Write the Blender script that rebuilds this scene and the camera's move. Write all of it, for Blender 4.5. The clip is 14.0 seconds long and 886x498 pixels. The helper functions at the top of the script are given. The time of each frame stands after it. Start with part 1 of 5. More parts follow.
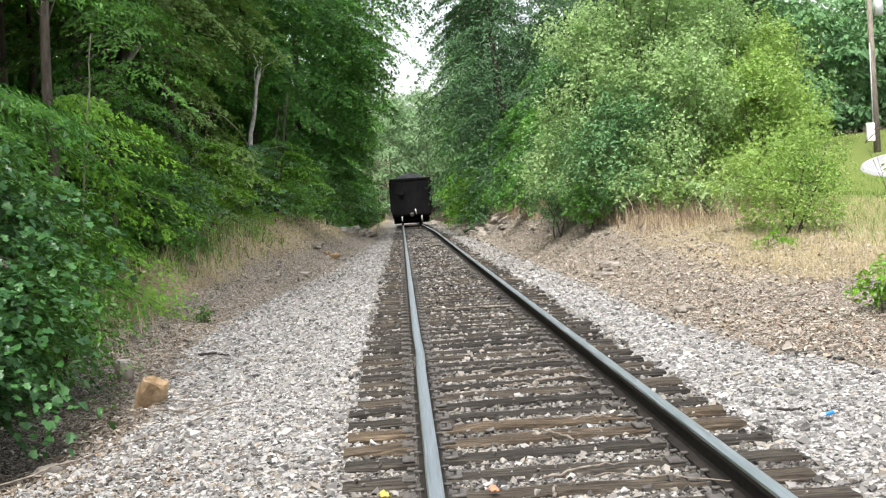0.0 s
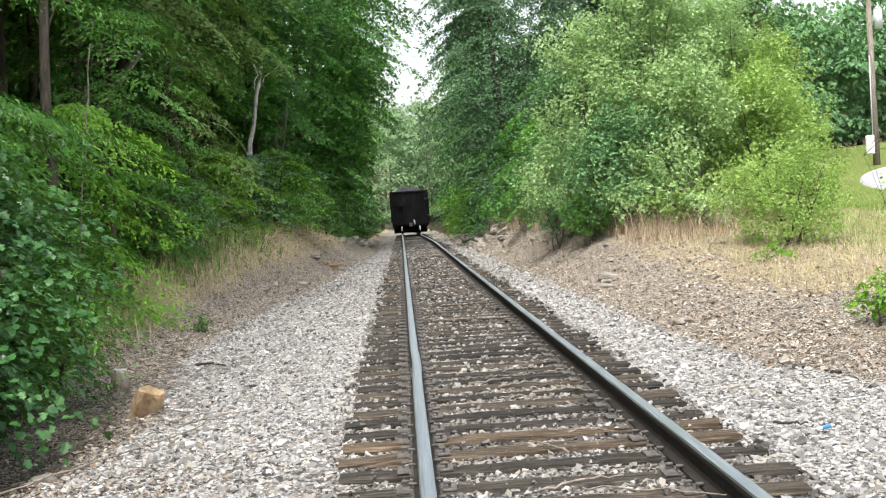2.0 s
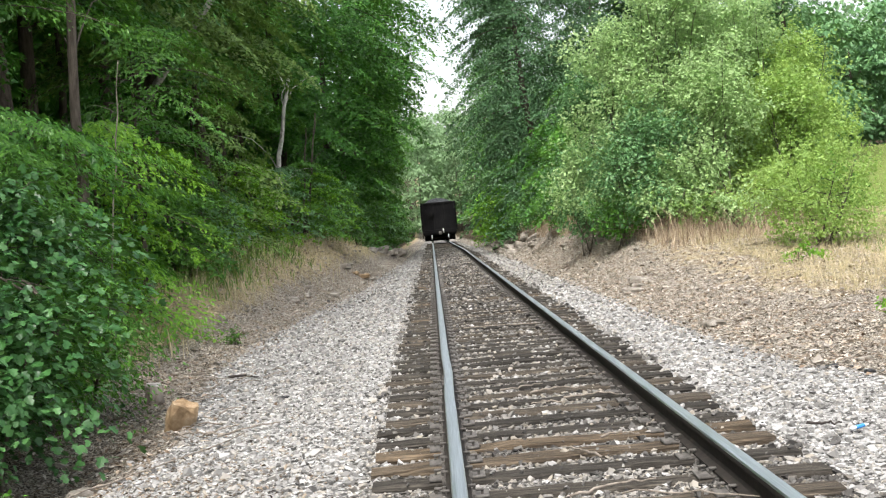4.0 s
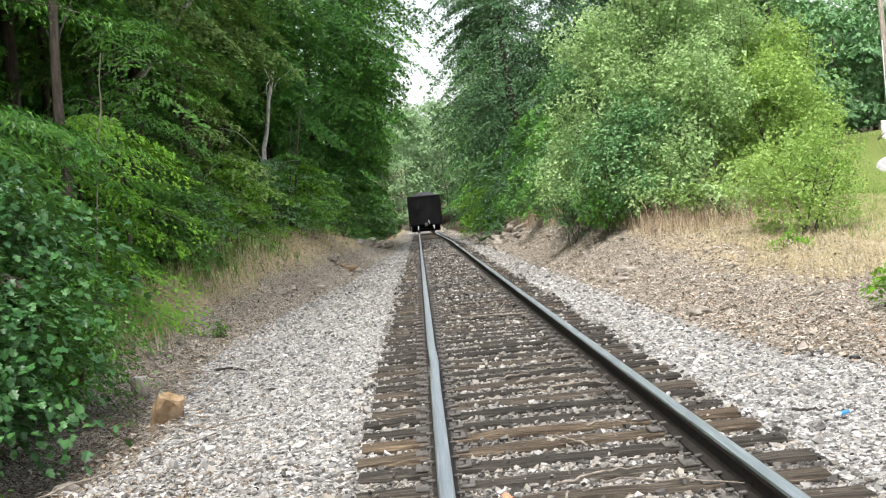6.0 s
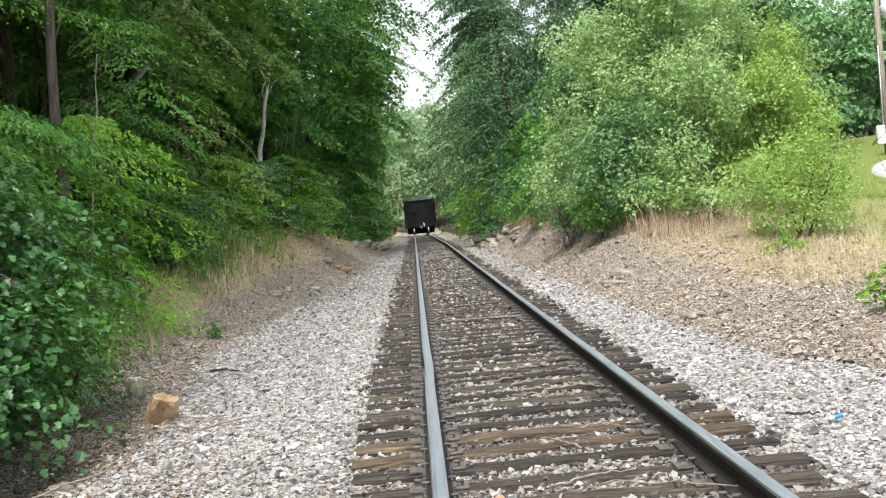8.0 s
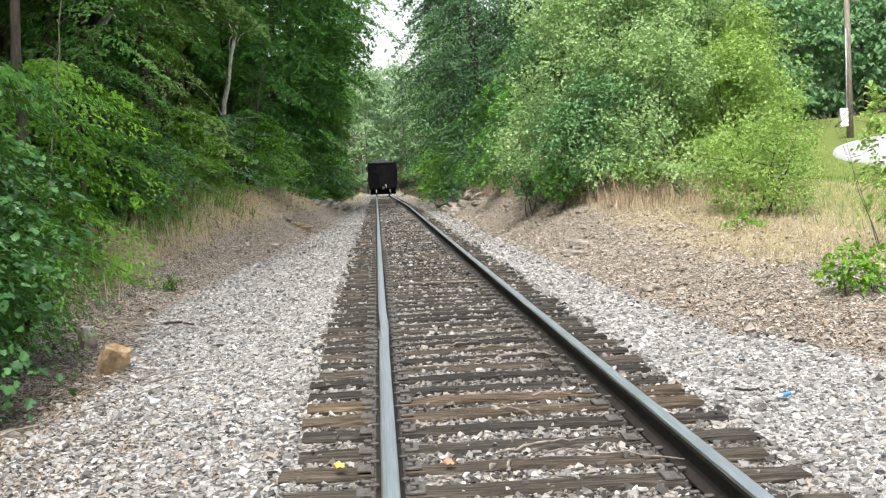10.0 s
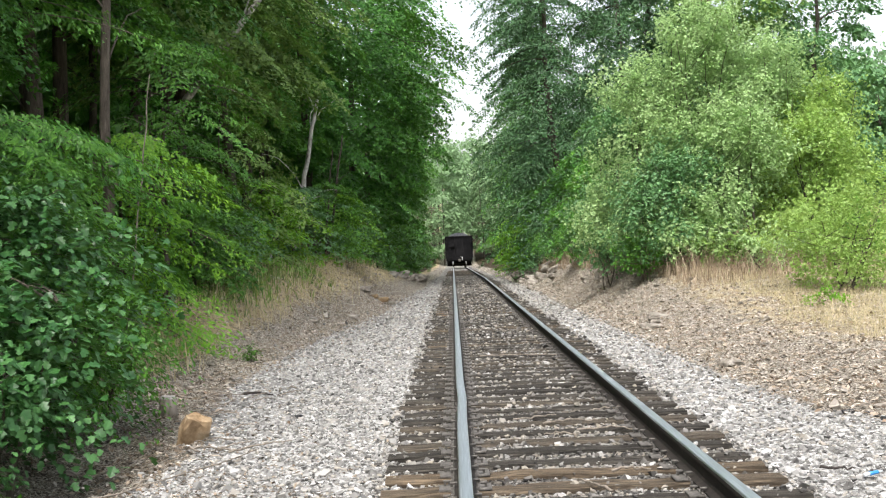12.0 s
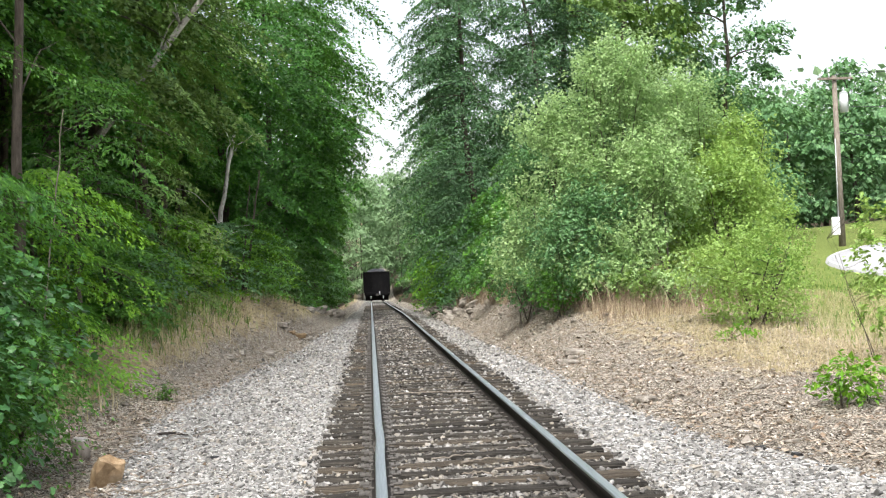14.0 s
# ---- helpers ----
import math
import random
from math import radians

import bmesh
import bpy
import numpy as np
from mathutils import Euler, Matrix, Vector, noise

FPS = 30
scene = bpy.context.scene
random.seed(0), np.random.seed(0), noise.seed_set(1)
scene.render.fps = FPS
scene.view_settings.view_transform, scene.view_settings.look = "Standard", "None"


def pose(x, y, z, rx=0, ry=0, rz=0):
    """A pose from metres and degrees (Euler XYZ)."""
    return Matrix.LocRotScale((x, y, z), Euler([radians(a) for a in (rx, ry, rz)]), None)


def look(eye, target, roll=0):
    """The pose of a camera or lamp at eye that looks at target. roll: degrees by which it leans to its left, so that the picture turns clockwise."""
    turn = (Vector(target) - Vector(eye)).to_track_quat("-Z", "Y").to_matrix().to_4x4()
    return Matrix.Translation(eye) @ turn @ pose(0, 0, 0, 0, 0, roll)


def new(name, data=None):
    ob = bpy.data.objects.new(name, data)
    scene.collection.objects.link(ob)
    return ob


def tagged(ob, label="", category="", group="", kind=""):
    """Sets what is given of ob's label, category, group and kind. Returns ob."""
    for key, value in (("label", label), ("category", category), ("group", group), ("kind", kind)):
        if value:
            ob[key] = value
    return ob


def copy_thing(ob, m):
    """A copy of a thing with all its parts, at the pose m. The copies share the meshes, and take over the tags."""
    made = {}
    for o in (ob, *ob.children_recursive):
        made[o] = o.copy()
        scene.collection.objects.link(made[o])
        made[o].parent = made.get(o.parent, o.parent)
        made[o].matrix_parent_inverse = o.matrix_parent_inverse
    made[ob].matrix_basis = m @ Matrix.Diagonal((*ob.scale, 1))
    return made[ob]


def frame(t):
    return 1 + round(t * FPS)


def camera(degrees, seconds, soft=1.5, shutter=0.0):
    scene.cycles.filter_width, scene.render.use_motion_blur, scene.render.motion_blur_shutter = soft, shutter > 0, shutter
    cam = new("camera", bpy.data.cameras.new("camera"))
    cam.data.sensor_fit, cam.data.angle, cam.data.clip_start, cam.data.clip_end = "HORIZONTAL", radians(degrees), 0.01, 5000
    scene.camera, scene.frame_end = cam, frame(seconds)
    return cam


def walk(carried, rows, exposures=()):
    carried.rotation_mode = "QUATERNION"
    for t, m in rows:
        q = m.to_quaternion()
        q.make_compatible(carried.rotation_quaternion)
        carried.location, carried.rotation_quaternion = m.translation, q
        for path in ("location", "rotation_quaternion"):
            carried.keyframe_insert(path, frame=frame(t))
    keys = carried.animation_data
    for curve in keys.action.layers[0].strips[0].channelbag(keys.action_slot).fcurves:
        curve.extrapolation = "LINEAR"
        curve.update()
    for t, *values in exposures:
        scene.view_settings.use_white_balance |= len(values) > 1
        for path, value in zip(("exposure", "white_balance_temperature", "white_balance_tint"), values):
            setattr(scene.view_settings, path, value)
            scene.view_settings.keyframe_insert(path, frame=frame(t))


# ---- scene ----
cam = camera(38.98, 14.0, soft=1.2)
PATH = [
    (0, (-0.826, -0.001, 1.369), (-0.202, 19.975, 0.621), -3.94),
    (0.5, (-0.798, 0.013, 1.374), (-1.987, 19.968, 1.968), -3.61),
    (1, (-0.794, -0.017, 1.369), (-2.531, 19.906, 1.636), -4.41),
    (1.5, (-0.761, -0.006, 1.367), (-1.688, 19.960, 0.655), -3.22),
    (2, (-0.802, 0.017, 1.372), (-0.163, 19.998, 0.790), -3.67),
    (2.5, (-0.799, 0.006, 1.369), (-0.085, 19.989, 0.940), -3.96),
    (3, (-0.804, -0.005, 1.386), (-0.259, 19.980, 0.830), -4.05),
    (3.5, (-0.781, -0.001, 1.375), (-0.538, 19.992, 0.907), -5.39),
    (3.7, (-0.783, -0.008, 1.370), (-0.630, 19.987, 0.956), -4.94),
    (5.8, (-0.759, -0.002, 1.363), (-0.510, 19.989, 0.828), -6.32),
    (6, (-0.767, 0.004, 1.357), (-0.412, 19.993, 0.786), -5.50),
    (6.5, (-0.766, 0.004, 1.352), (-0.527, 19.995, 0.783), -5.75),
    (7, (-0.765, 0.001, 1.361), (-0.412, 19.991, 0.802), -5.56),
    (9.3, (-0.768, -0.013, 1.339), (-0.338, 19.976, 0.824), -3.37),
    (9.5, (-0.748, 0.009, 1.338), (-0.162, 19.990, 0.690), -1.55),
    (10, (-0.755, 0.007, 1.352), (0.260, 19.948, 0.189), -2.55),
    (10.5, (-0.758, -0.002, 1.351), (-0.177, 19.950, 0.095), -4.58),
    (11, (-0.768, 0.015, 1.342), (-0.353, 19.960, -0.086), -3.26),
    (11.5, (-0.765, 0.022, 1.381), (-0.515, 19.963, -0.136), -4.46),
    (12, (-0.775, -0.025, 1.357), (-0.926, 19.975, 1.395), -2.36),
    (12.5, (-0.780, 0.010, 1.351), (-0.454, 19.958, -0.046), -2.70),
    (13, (-0.771, 0.018, 1.356), (-0.210, 19.950, -0.190), -5.05),
    (13.5, (-0.777, 0.003, 1.362), (0.044, 19.971, 0.598), -4.97),
    (14, (-0.774, -0.049, 1.404), (0.406, 19.909, 1.932), -2.44),
]
walk(cam, [(t, look(eye, target, roll)) for t, eye, target, roll in PATH],
     exposures=[(0, 1.68), (0.5, 1.82), (1, 1.88), (1.5, 1.85), (2, 1.72), (10, 1.68), (11, 1.60), (11.5, 1.59), (12, 1.70), (14, 1.67)])

# ---- world, sun, exposure ----
SUN_ELEV, SUN_ROT = 62, 198
world = bpy.data.worlds.new("overcast_sky")
scene.world = world
world.use_nodes = True
wn = world.node_tree
wn.nodes.clear()
sky = wn.nodes.new("ShaderNodeTexSky")
sky.sky_type = "NISHITA"
sky.sun_disc = False
sky.sun_elevation, sky.sun_rotation = radians(SUN_ELEV), radians(SUN_ROT)
sky.air_density, sky.dust_density, sky.ozone_density = 1.2, 4.0, 1.0
bw = wn.nodes.new("ShaderNodeRGBToBW")
smix = wn.nodes.new("ShaderNodeMix")
smix.data_type = "RGBA"
smix.inputs["Factor"].default_value = 0.68
bg = wn.nodes.new("ShaderNodeBackground")
bg.inputs["Strength"].default_value = 0.13
wo = wn.nodes.new("ShaderNodeOutputWorld")
wn.links.new(sky.outputs[0], bw.inputs[0])
wn.links.new(sky.outputs[0], smix.inputs["A"])
wn.links.new(bw.outputs[0], smix.inputs["B"])
wn.links.new(smix.outputs["Result"], bg.inputs["Color"])
wn.links.new(bg.outputs[0], wo.inputs[0])
sun = new("sun", bpy.data.lights.new("sun", "SUN"))
sun.data.energy, sun.data.angle, sun.data.color = 1.5, radians(20), (1.0, 0.97, 0.92)
sun.matrix_world = look((0, 0, 30), (0 - 30 * math.cos(radians(SUN_ELEV)) * math.sin(radians(SUN_ROT)),
                                    30 * -math.cos(radians(SUN_ELEV)) * math.cos(radians(SUN_ROT)),
                                    30 - 30 * math.sin(radians(SUN_ELEV))))

# ---- materials ----


class Mat:
    """A short way to write node materials."""

    def __init__(self, name, rough=0.8, metal=0.0, spec=0.3):
        self.m = bpy.data.materials.new(name)
        self.m.use_nodes = True
        self.t = self.m.node_tree
        self.b = self.t.nodes["Principled BSDF"]
        self.b.inputs["Roughness"].default_value = rough
        self.b.inputs["Metallic"].default_value = metal
        self.b.inputs["Specular IOR Level"].default_value = spec
        self.pos = self.t.nodes.new("ShaderNodeTexCoord").outputs["Object"]

    def node(self, kind, **values):
        n = self.t.nodes.new(kind)
        for k, v in values.items():
            n.inputs[k].default_value = v
        return n

    def link(self, a, b):
        self.t.links.new(a, b)

    def noise(self, scale, detail=4.0, rough=0.6, stretch=None):
        n = self.node("ShaderNodeTexNoise", Scale=scale, Detail=detail, Roughness=rough)
        src = self.pos
        if stretch:
            mp = self.node("ShaderNodeMapping")
            mp.inputs["Scale"].default_value = stretch
            self.link(self.pos, mp.inputs["Vector"])
            src = mp.outputs[0]
        self.link(src, n.inputs["Vector"])
        return n.outputs["Fac"]

    def ramp(self, fac, stops):
        r = self.t.nodes.new("ShaderNodeValToRGB")
        e = r.color_ramp.elements
        while len(e) < len(stops):
            e.new(0.5)
        for el, (p, c) in zip(e, stops):
            el.position, el.color = p, (*c, 1)
        self.link(fac, r.inputs[0])
        return r.outputs[0]

    def mix(self, fac, a, b, blend="MIX"):
        n = self.t.nodes.new("ShaderNodeMix")
        n.data_type, n.blend_type = "RGBA", blend
        for s, v in (("Factor", fac), ("A", a), ("B", b)):
            if isinstance(v, (int, float)):
                n.inputs[s].default_value = v
            elif isinstance(v, tuple):
                n.inputs[s].default_value = (*v, 1)
            else:
                self.link(v, n.inputs[s])
        return n.outputs["Result"]

    def math(self, op, a, b=0.0, clamp=False):
        n = self.t.nodes.new("ShaderNodeMath")
        n.operation, n.use_clamp = op, clamp
        for i, v in enumerate((a, b)):
            if isinstance(v, (int, float)):
                n.inputs[i].default_value = v
            else:
                self.link(v, n.inputs[i])
        return n.outputs[0]

    def random(self):
        return self.t.nodes.new("ShaderNodeObjectInfo").outputs["Random"]

    def island(self):
        return self.t.nodes.new("ShaderNodeNewGeometry").outputs["Random Per Island"]

    def attr(self, name):
        n = self.t.nodes.new("ShaderNodeAttribute")
        n.attribute_name = name
        return n.outputs["Fac"]

    def color(self, c):
        if isinstance(c, tuple):
            self.b.inputs["Base Color"].default_value = (*c, 1)
        else:
            self.link(c, self.b.inputs["Base Color"])
        return self

    def bump(self, fac, strength=0.4, dist=0.01):
        n = self.node("ShaderNodeBump", Strength=strength, Distance=dist)
        self.link(fac, n.inputs["Height"])
        self.link(n.outputs[0], self.b.inputs["Normal"])
        return self


def leaf_material(name, stops, through_amount=0.22, tint=(0.20, 0.36, 0.05), rough=0.45):
    """Leaves: a varied green, a waxy sheen and light that passes through."""
    k = Mat(name, rough=rough, spec=0.36)
    isl = k.island()
    c = k.ramp(isl, stops)
    big = k.noise(0.9, 3)
    c = k.mix(k.math("MULTIPLY", k.math("SUBTRACT", big, 0.35), 1.3, True), c, stops[-1][1], "MIX")
    k.color(c)
    tr = k.node("ShaderNodeBsdfTranslucent")
    k.link(k.mix(0.35, c, tint), tr.inputs["Color"])
    ms = k.node("ShaderNodeMixShader", Fac=through_amount)
    k.link(k.b.outputs[0], ms.inputs[1])
    k.link(tr.outputs[0], ms.inputs[2])
    out = [n for n in k.t.nodes if n.type == "OUTPUT_MATERIAL"][0]
    k.link(ms.outputs[0], out.inputs[0])
    return k.m


LEAF_DEEP = leaf_material("leaf_deep", [(0.0, (0.018, 0.080, 0.010)), (0.5, (0.036, 0.140, 0.014)), (1.0, (0.062, 0.200, 0.020))], 0.28)
LEAF_MID = leaf_material("leaf_mid", [(0.0, (0.030, 0.110, 0.012)), (0.5, (0.058, 0.180, 0.018)), (1.0, (0.100, 0.250, 0.026))], 0.3)
LEAF_BRIGHT = leaf_material("leaf_bright", [(0.0, (0.060, 0.180, 0.012)), (0.5, (0.110, 0.280, 0.016)), (1.0, (0.185, 0.370, 0.026))], 0.4, (0.30, 0.50, 0.04))
LEAF_PALE = leaf_material("leaf_pale", [(0.0, (0.225, 0.350, 0.140)), (0.5, (0.295, 0.430, 0.180)), (1.0, (0.380, 0.510, 0.240))], 0.42, (0.50, 0.74, 0.26))
LEAF_GREY = leaf_material("leaf_grey_green", [(0.0, (0.055, 0.140, 0.055)), (0.5, (0.095, 0.215, 0.085)), (1.0, (0.150, 0.290, 0.115))], 0.28)
LEAF_OLIVE = leaf_material("leaf_olive", [(0.0, (0.080, 0.150, 0.032)), (0.5, (0.140, 0.240, 0.052)), (1.0, (0.215, 0.330, 0.080))], 0.32)
LEAF_LIME = leaf_material("leaf_lime", [(0.0, (0.165, 0.290, 0.065)), (0.5, (0.225, 0.360, 0.090)), (1.0, (0.310, 0.440, 0.125))], 0.42, (0.55, 0.72, 0.14))
LEAF_DARK = leaf_material("leaf_conifer", [(0.0, (0.026, 0.072, 0.032)), (0.5, (0.044, 0.112, 0.046)), (1.0, (0.074, 0.160, 0.062))], 0.22)
LEAF_IVY = leaf_material("leaf_ivy", [(0.0, (0.014, 0.062, 0.014)), (0.5, (0.027, 0.100, 0.022)), (1.0, (0.075, 0.185, 0.055))], 0.22, rough=0.36)
# distance haze put into the colour: paler, flatter green for the farthest trees
LEAF_HAZE = leaf_material("leaf_far_haze", [(0.0, (0.165, 0.265, 0.125)), (0.5, (0.185, 0.290, 0.140)), (1.0, (0.205, 0.320, 0.155))], 0.4, (0.3, 0.46, 0.2))


def bark_material(name, dark, light):
    k = Mat(name, rough=0.95, spec=0.15)
    n = k.noise(6, 6, 0.7, (3, 3, 0.5))
    k.color(k.ramp(n, [(0.3, dark), (0.7, light)])).bump(n, 0.8, 0.03)
    return k.m


BARK = bark_material("bark", (0.035, 0.028, 0.022), (0.13, 0.11, 0.09))
k = Mat("birch_bark", rough=0.9, spec=0.15)
n = k.noise(3.5, 5, 0.7, (1.5, 1.5, 0.8))
k.color(k.ramp(n, [(0.36, (0.10, 0.09, 0.075)), (0.5, (0.42, 0.40, 0.36)), (0.75, (0.60, 0.58, 0.53))])).bump(n, 0.5, 0.02)
BIRCH = k.m

# ground: ballast dust, dry slope, leaf litter, grass
k = Mat("ground_soil", rough=0.97, spec=0.1)


def cells(scale):
    """A random value for each stone-like cell, and the way to its edge."""
    n = k.node("ShaderNodeTexVoronoi", Scale=scale)
    k.link(k.pos, n.inputs["Vector"])
    b = k.t.nodes.new("ShaderNodeRGBToBW")
    k.link(n.outputs["Color"], b.inputs[0])
    return b.outputs[0], n.outputs["Distance"]


chip, chip_edge = cells(27)
grit, grit_edge = cells(60)
fine = k.noise(38, 6, 0.8)
mid = k.noise(3.2, 6, 0.65)
large = k.noise(0.45, 5, 0.6)
tone = k.math("ADD", k.math("MULTIPLY", grit, 0.55), k.math("MULTIPLY", fine, 0.45))
soil = k.ramp(tone, [(0.33, (0.055, 0.046, 0.037)), (0.5, (0.235, 0.202, 0.164)), (0.67, (0.53, 0.49, 0.425))])
clay = k.ramp(tone, [(0.33, (0.11, 0.072, 0.040)), (0.5, (0.31, 0.225, 0.13)), (0.67, (0.52, 0.43, 0.30))])
soil = k.mix(k.math("MULTIPLY", k.math("SUBTRACT", mid, 0.55), 4.0, True), soil, clay)
gravel = k.ramp(chip, [(0.12, (0.09, 0.088, 0.083)), (0.4, (0.30, 0.295, 0.285)), (0.62, (0.46, 0.455, 0.44)), (0.85, (0.70, 0.695, 0.68))])
dust = k.ramp(chip, [(0.15, (0.045, 0.042, 0.039)), (0.45, (0.165, 0.155, 0.142)), (0.65, (0.29, 0.278, 0.26)), (0.88, (0.48, 0.465, 0.44))])
straw = k.ramp(tone, [(0.3, (0.24, 0.19, 0.11)), (0.5, (0.40, 0.325, 0.195)), (0.72, (0.55, 0.465, 0.30))])
turf = k.ramp(tone, [(0.3, (0.08, 0.12, 0.028)), (0.5, (0.15, 0.205, 0.05)), (0.72, (0.26, 0.29, 0.095))])
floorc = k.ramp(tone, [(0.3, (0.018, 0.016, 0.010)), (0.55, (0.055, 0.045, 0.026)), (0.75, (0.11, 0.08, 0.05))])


def patch(name, hard=3.0):
    a = k.math("ADD", k.attr(name), k.math("MULTIPLY", k.math("SUBTRACT", mid, 0.5), 0.9))
    return k.math("MULTIPLY", k.math("SUBTRACT", a, 0.5 - 0.5 / hard), hard, True)


c = k.mix(patch("straw"), soil, straw)
c = k.mix(patch("turf"), c, turf)
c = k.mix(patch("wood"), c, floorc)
c = k.mix(patch("gravel", 5.0), c, gravel)
c = k.mix(patch("bed", 5.0), c, dust)
c = k.mix(k.math("MULTIPLY", large, 0.35), c, (0.20, 0.16, 0.11), "MULTIPLY")
k.color(c).bump(k.math("SUBTRACT", k.math("ADD", fine, mid), chip_edge), 0.9, 0.03)
GROUND = k.m

k = Mat("crushed_stone", rough=0.9, spec=0.2)
g = k.noise(45, 4, 0.7)
c = k.ramp(k.island(), [(0.0, (0.09, 0.087, 0.083)), (0.16, (0.18, 0.175, 0.168)), (0.42, (0.27, 0.265, 0.256)), (0.64, (0.38, 0.376, 0.367)), (0.82, (0.31, 0.282, 0.24)), (0.93, (0.42, 0.416, 0.407)), (1.0, (0.52, 0.515, 0.505))])
k.color(k.mix(k.math("MULTIPLY", g, 0.5), c, (0.45, 0.42, 0.38), "MULTIPLY")).bump(g, 0.4, 0.006)
STONE = k.m

k = Mat("track_bed_stone", rough=0.95, spec=0.15)
g = k.noise(45, 4, 0.7)
stain = k.noise(0.8, 4, 0.6)
c = k.ramp(k.island(), [(0.0, (0.04, 0.038, 0.036)), (0.3, (0.12, 0.113, 0.105)), (0.55, (0.21, 0.20, 0.185)), (0.75, (0.28, 0.25, 0.205)), (0.9, (0.32, 0.31, 0.295)), (1.0, (0.44, 0.43, 0.415))])
c = k.mix(k.math("MULTIPLY", k.math("SUBTRACT", stain, 0.48), 5.0, True), c, (0.33, 0.32, 0.32), "MULTIPLY")
k.color(c).bump(g, 0.4, 0.006)
BEDSTONE = k.m

k = Mat("creosoted_wood", rough=0.92, spec=0.15)
g = k.noise(5, 6, 0.7, (0.6, 9, 9))
fleck = k.noise(26, 4, 0.7)
base = k.ramp(g, [(0.34, (0.012, 0.011, 0.010)), (0.5, (0.045, 0.040, 0.034)), (0.7, (0.140, 0.126, 0.106))])
hue = k.ramp(k.random(), [(0.0, (0.5, 0.5, 0.5)), (0.5, (0.85, 0.84, 0.82)), (0.8, (1.15, 1.06, 0.95)), (1.0, (1.5, 1.25, 0.98))])
c = k.mix(1.0, base, hue, "MULTIPLY")
k.color(k.mix(k.math("MULTIPLY", k.math("SUBTRACT", fleck, 0.55), 2.5, True), c, (0.085, 0.079, 0.07))).bump(g, 0.8, 0.012)
TIE = k.m

k = Mat("rail_side_rust", rough=0.8, metal=0.0, spec=0.25)
g = k.noise(14, 5, 0.7)
k.color(k.ramp(g, [(0.3, (0.009, 0.008, 0.007)), (0.55, (0.022, 0.018, 0.015)), (0.8, (0.05, 0.037, 0.028))])).bump(g, 0.3, 0.003)
RAILSIDE = k.m
k = Mat("rail_head_steel", rough=0.34, metal=1.0)
g = k.noise(3.0, 5, 0.6, (60, 0.6, 60))
k.color(k.ramp(g, [(0.3, (0.40, 0.43, 0.45)), (0.6, (0.62, 0.66, 0.68)), (0.8, (0.74, 0.77, 0.78))]))
k.link(k.ramp(g, [(0.3, (0.32,) * 3), (0.7, (0.5,) * 3)]), k.b.inputs["Roughness"])
RAILHEAD = k.m
k = Mat("plate_iron", rough=0.75, metal=0.2, spec=0.3)
g = k.noise(22, 5, 0.7)
k.color(k.ramp(g, [(0.3, (0.045, 0.041, 0.037)), (0.6, (0.125, 0.116, 0.106)), (0.8, (0.23, 0.215, 0.195))])).bump(g, 0.4, 0.004)
PLATE = k.m

k = Mat("coal_car_steel", rough=0.85, metal=0.0, spec=0.12)
g = k.noise(1.6, 6, 0.7, (1, 1, 0.35))
k.color(k.ramp(g, [(0.35, (0.005, 0.005, 0.006)), (0.6, (0.012, 0.0115, 0.012)), (0.8, (0.032, 0.025, 0.022))])).bump(k.noise(20, 4), 0.2, 0.004)
CARSTEEL = k.m
k = Mat("coal", rough=0.5, spec=0.5)
g = k.noise(9, 5, 0.8)
k.color(k.ramp(g, [(0.35, (0.008, 0.008, 0.009)), (0.7, (0.035, 0.035, 0.037))])).bump(g, 1.0, 0.08)
COAL = k.m
k = Mat("worn_wheel_steel", rough=0.3, metal=1.0)
k.color((0.72, 0.73, 0.74))
WHEELSTEEL = k.m
k = Mat("white_paint", rough=0.5)
k.color(k.ramp(k.noise(20), [(0.3, (0.72, 0.72, 0.70)), (0.7, (0.82, 0.82, 0.80))]))
WHITE = k.m

k = Mat("sandstone", rough=0.95, spec=0.15)
g = k.noise(7, 6, 0.7)
k.color(k.ramp(g, [(0.3, (0.13, 0.085, 0.05)), (0.5, (0.26, 0.18, 0.105)), (0.7, (0.38, 0.30, 0.205))])).bump(g, 0.7, 0.02)
SANDSTONE = k.m
k = Mat("grey_rock", rough=0.95, spec=0.15)
g = k.noise(5, 6, 0.7)
k.color(k.ramp(g, [(0.3, (0.075, 0.068, 0.058)), (0.5, (0.225, 0.20, 0.17)), (0.72, (0.43, 0.40, 0.355))])).bump(g, 0.8, 0.03)
ROCK = k.m
k = Mat("weathered_wood", rough=0.9, spec=0.15)
g = k.noise(5, 6, 0.7, (4, 4, 0.6))
k.color(k.ramp(g, [(0.3, (0.09, 0.075, 0.06)), (0.7, (0.30, 0.26, 0.22))])).bump(g, 0.6, 0.01)
POLEWOOD = k.m
k = Mat("stump_cut", rough=0.9)
k.color(k.ramp(k.noise(12), [(0.3, (0.30, 0.28, 0.26)), (0.7, (0.52, 0.50, 0.47))]))
STUMPTOP = k.m
k = Mat("charred_wood", rough=0.9)
k.color(k.ramp(k.noise(12), [(0.3, (0.012, 0.010, 0.009)), (0.7, (0.06, 0.05, 0.045))]))
CHAR = k.m
k = Mat("dry_stalks", rough=0.85, spec=0.2)
k.color(k.ramp(k.island(), [(0.0, (0.25, 0.225, 0.11)), (0.4, (0.38, 0.325, 0.185)), (1.0, (0.56, 0.475, 0.315))]))
STRAW = k.m
k = Mat("dry_brush", rough=0.9, spec=0.15)
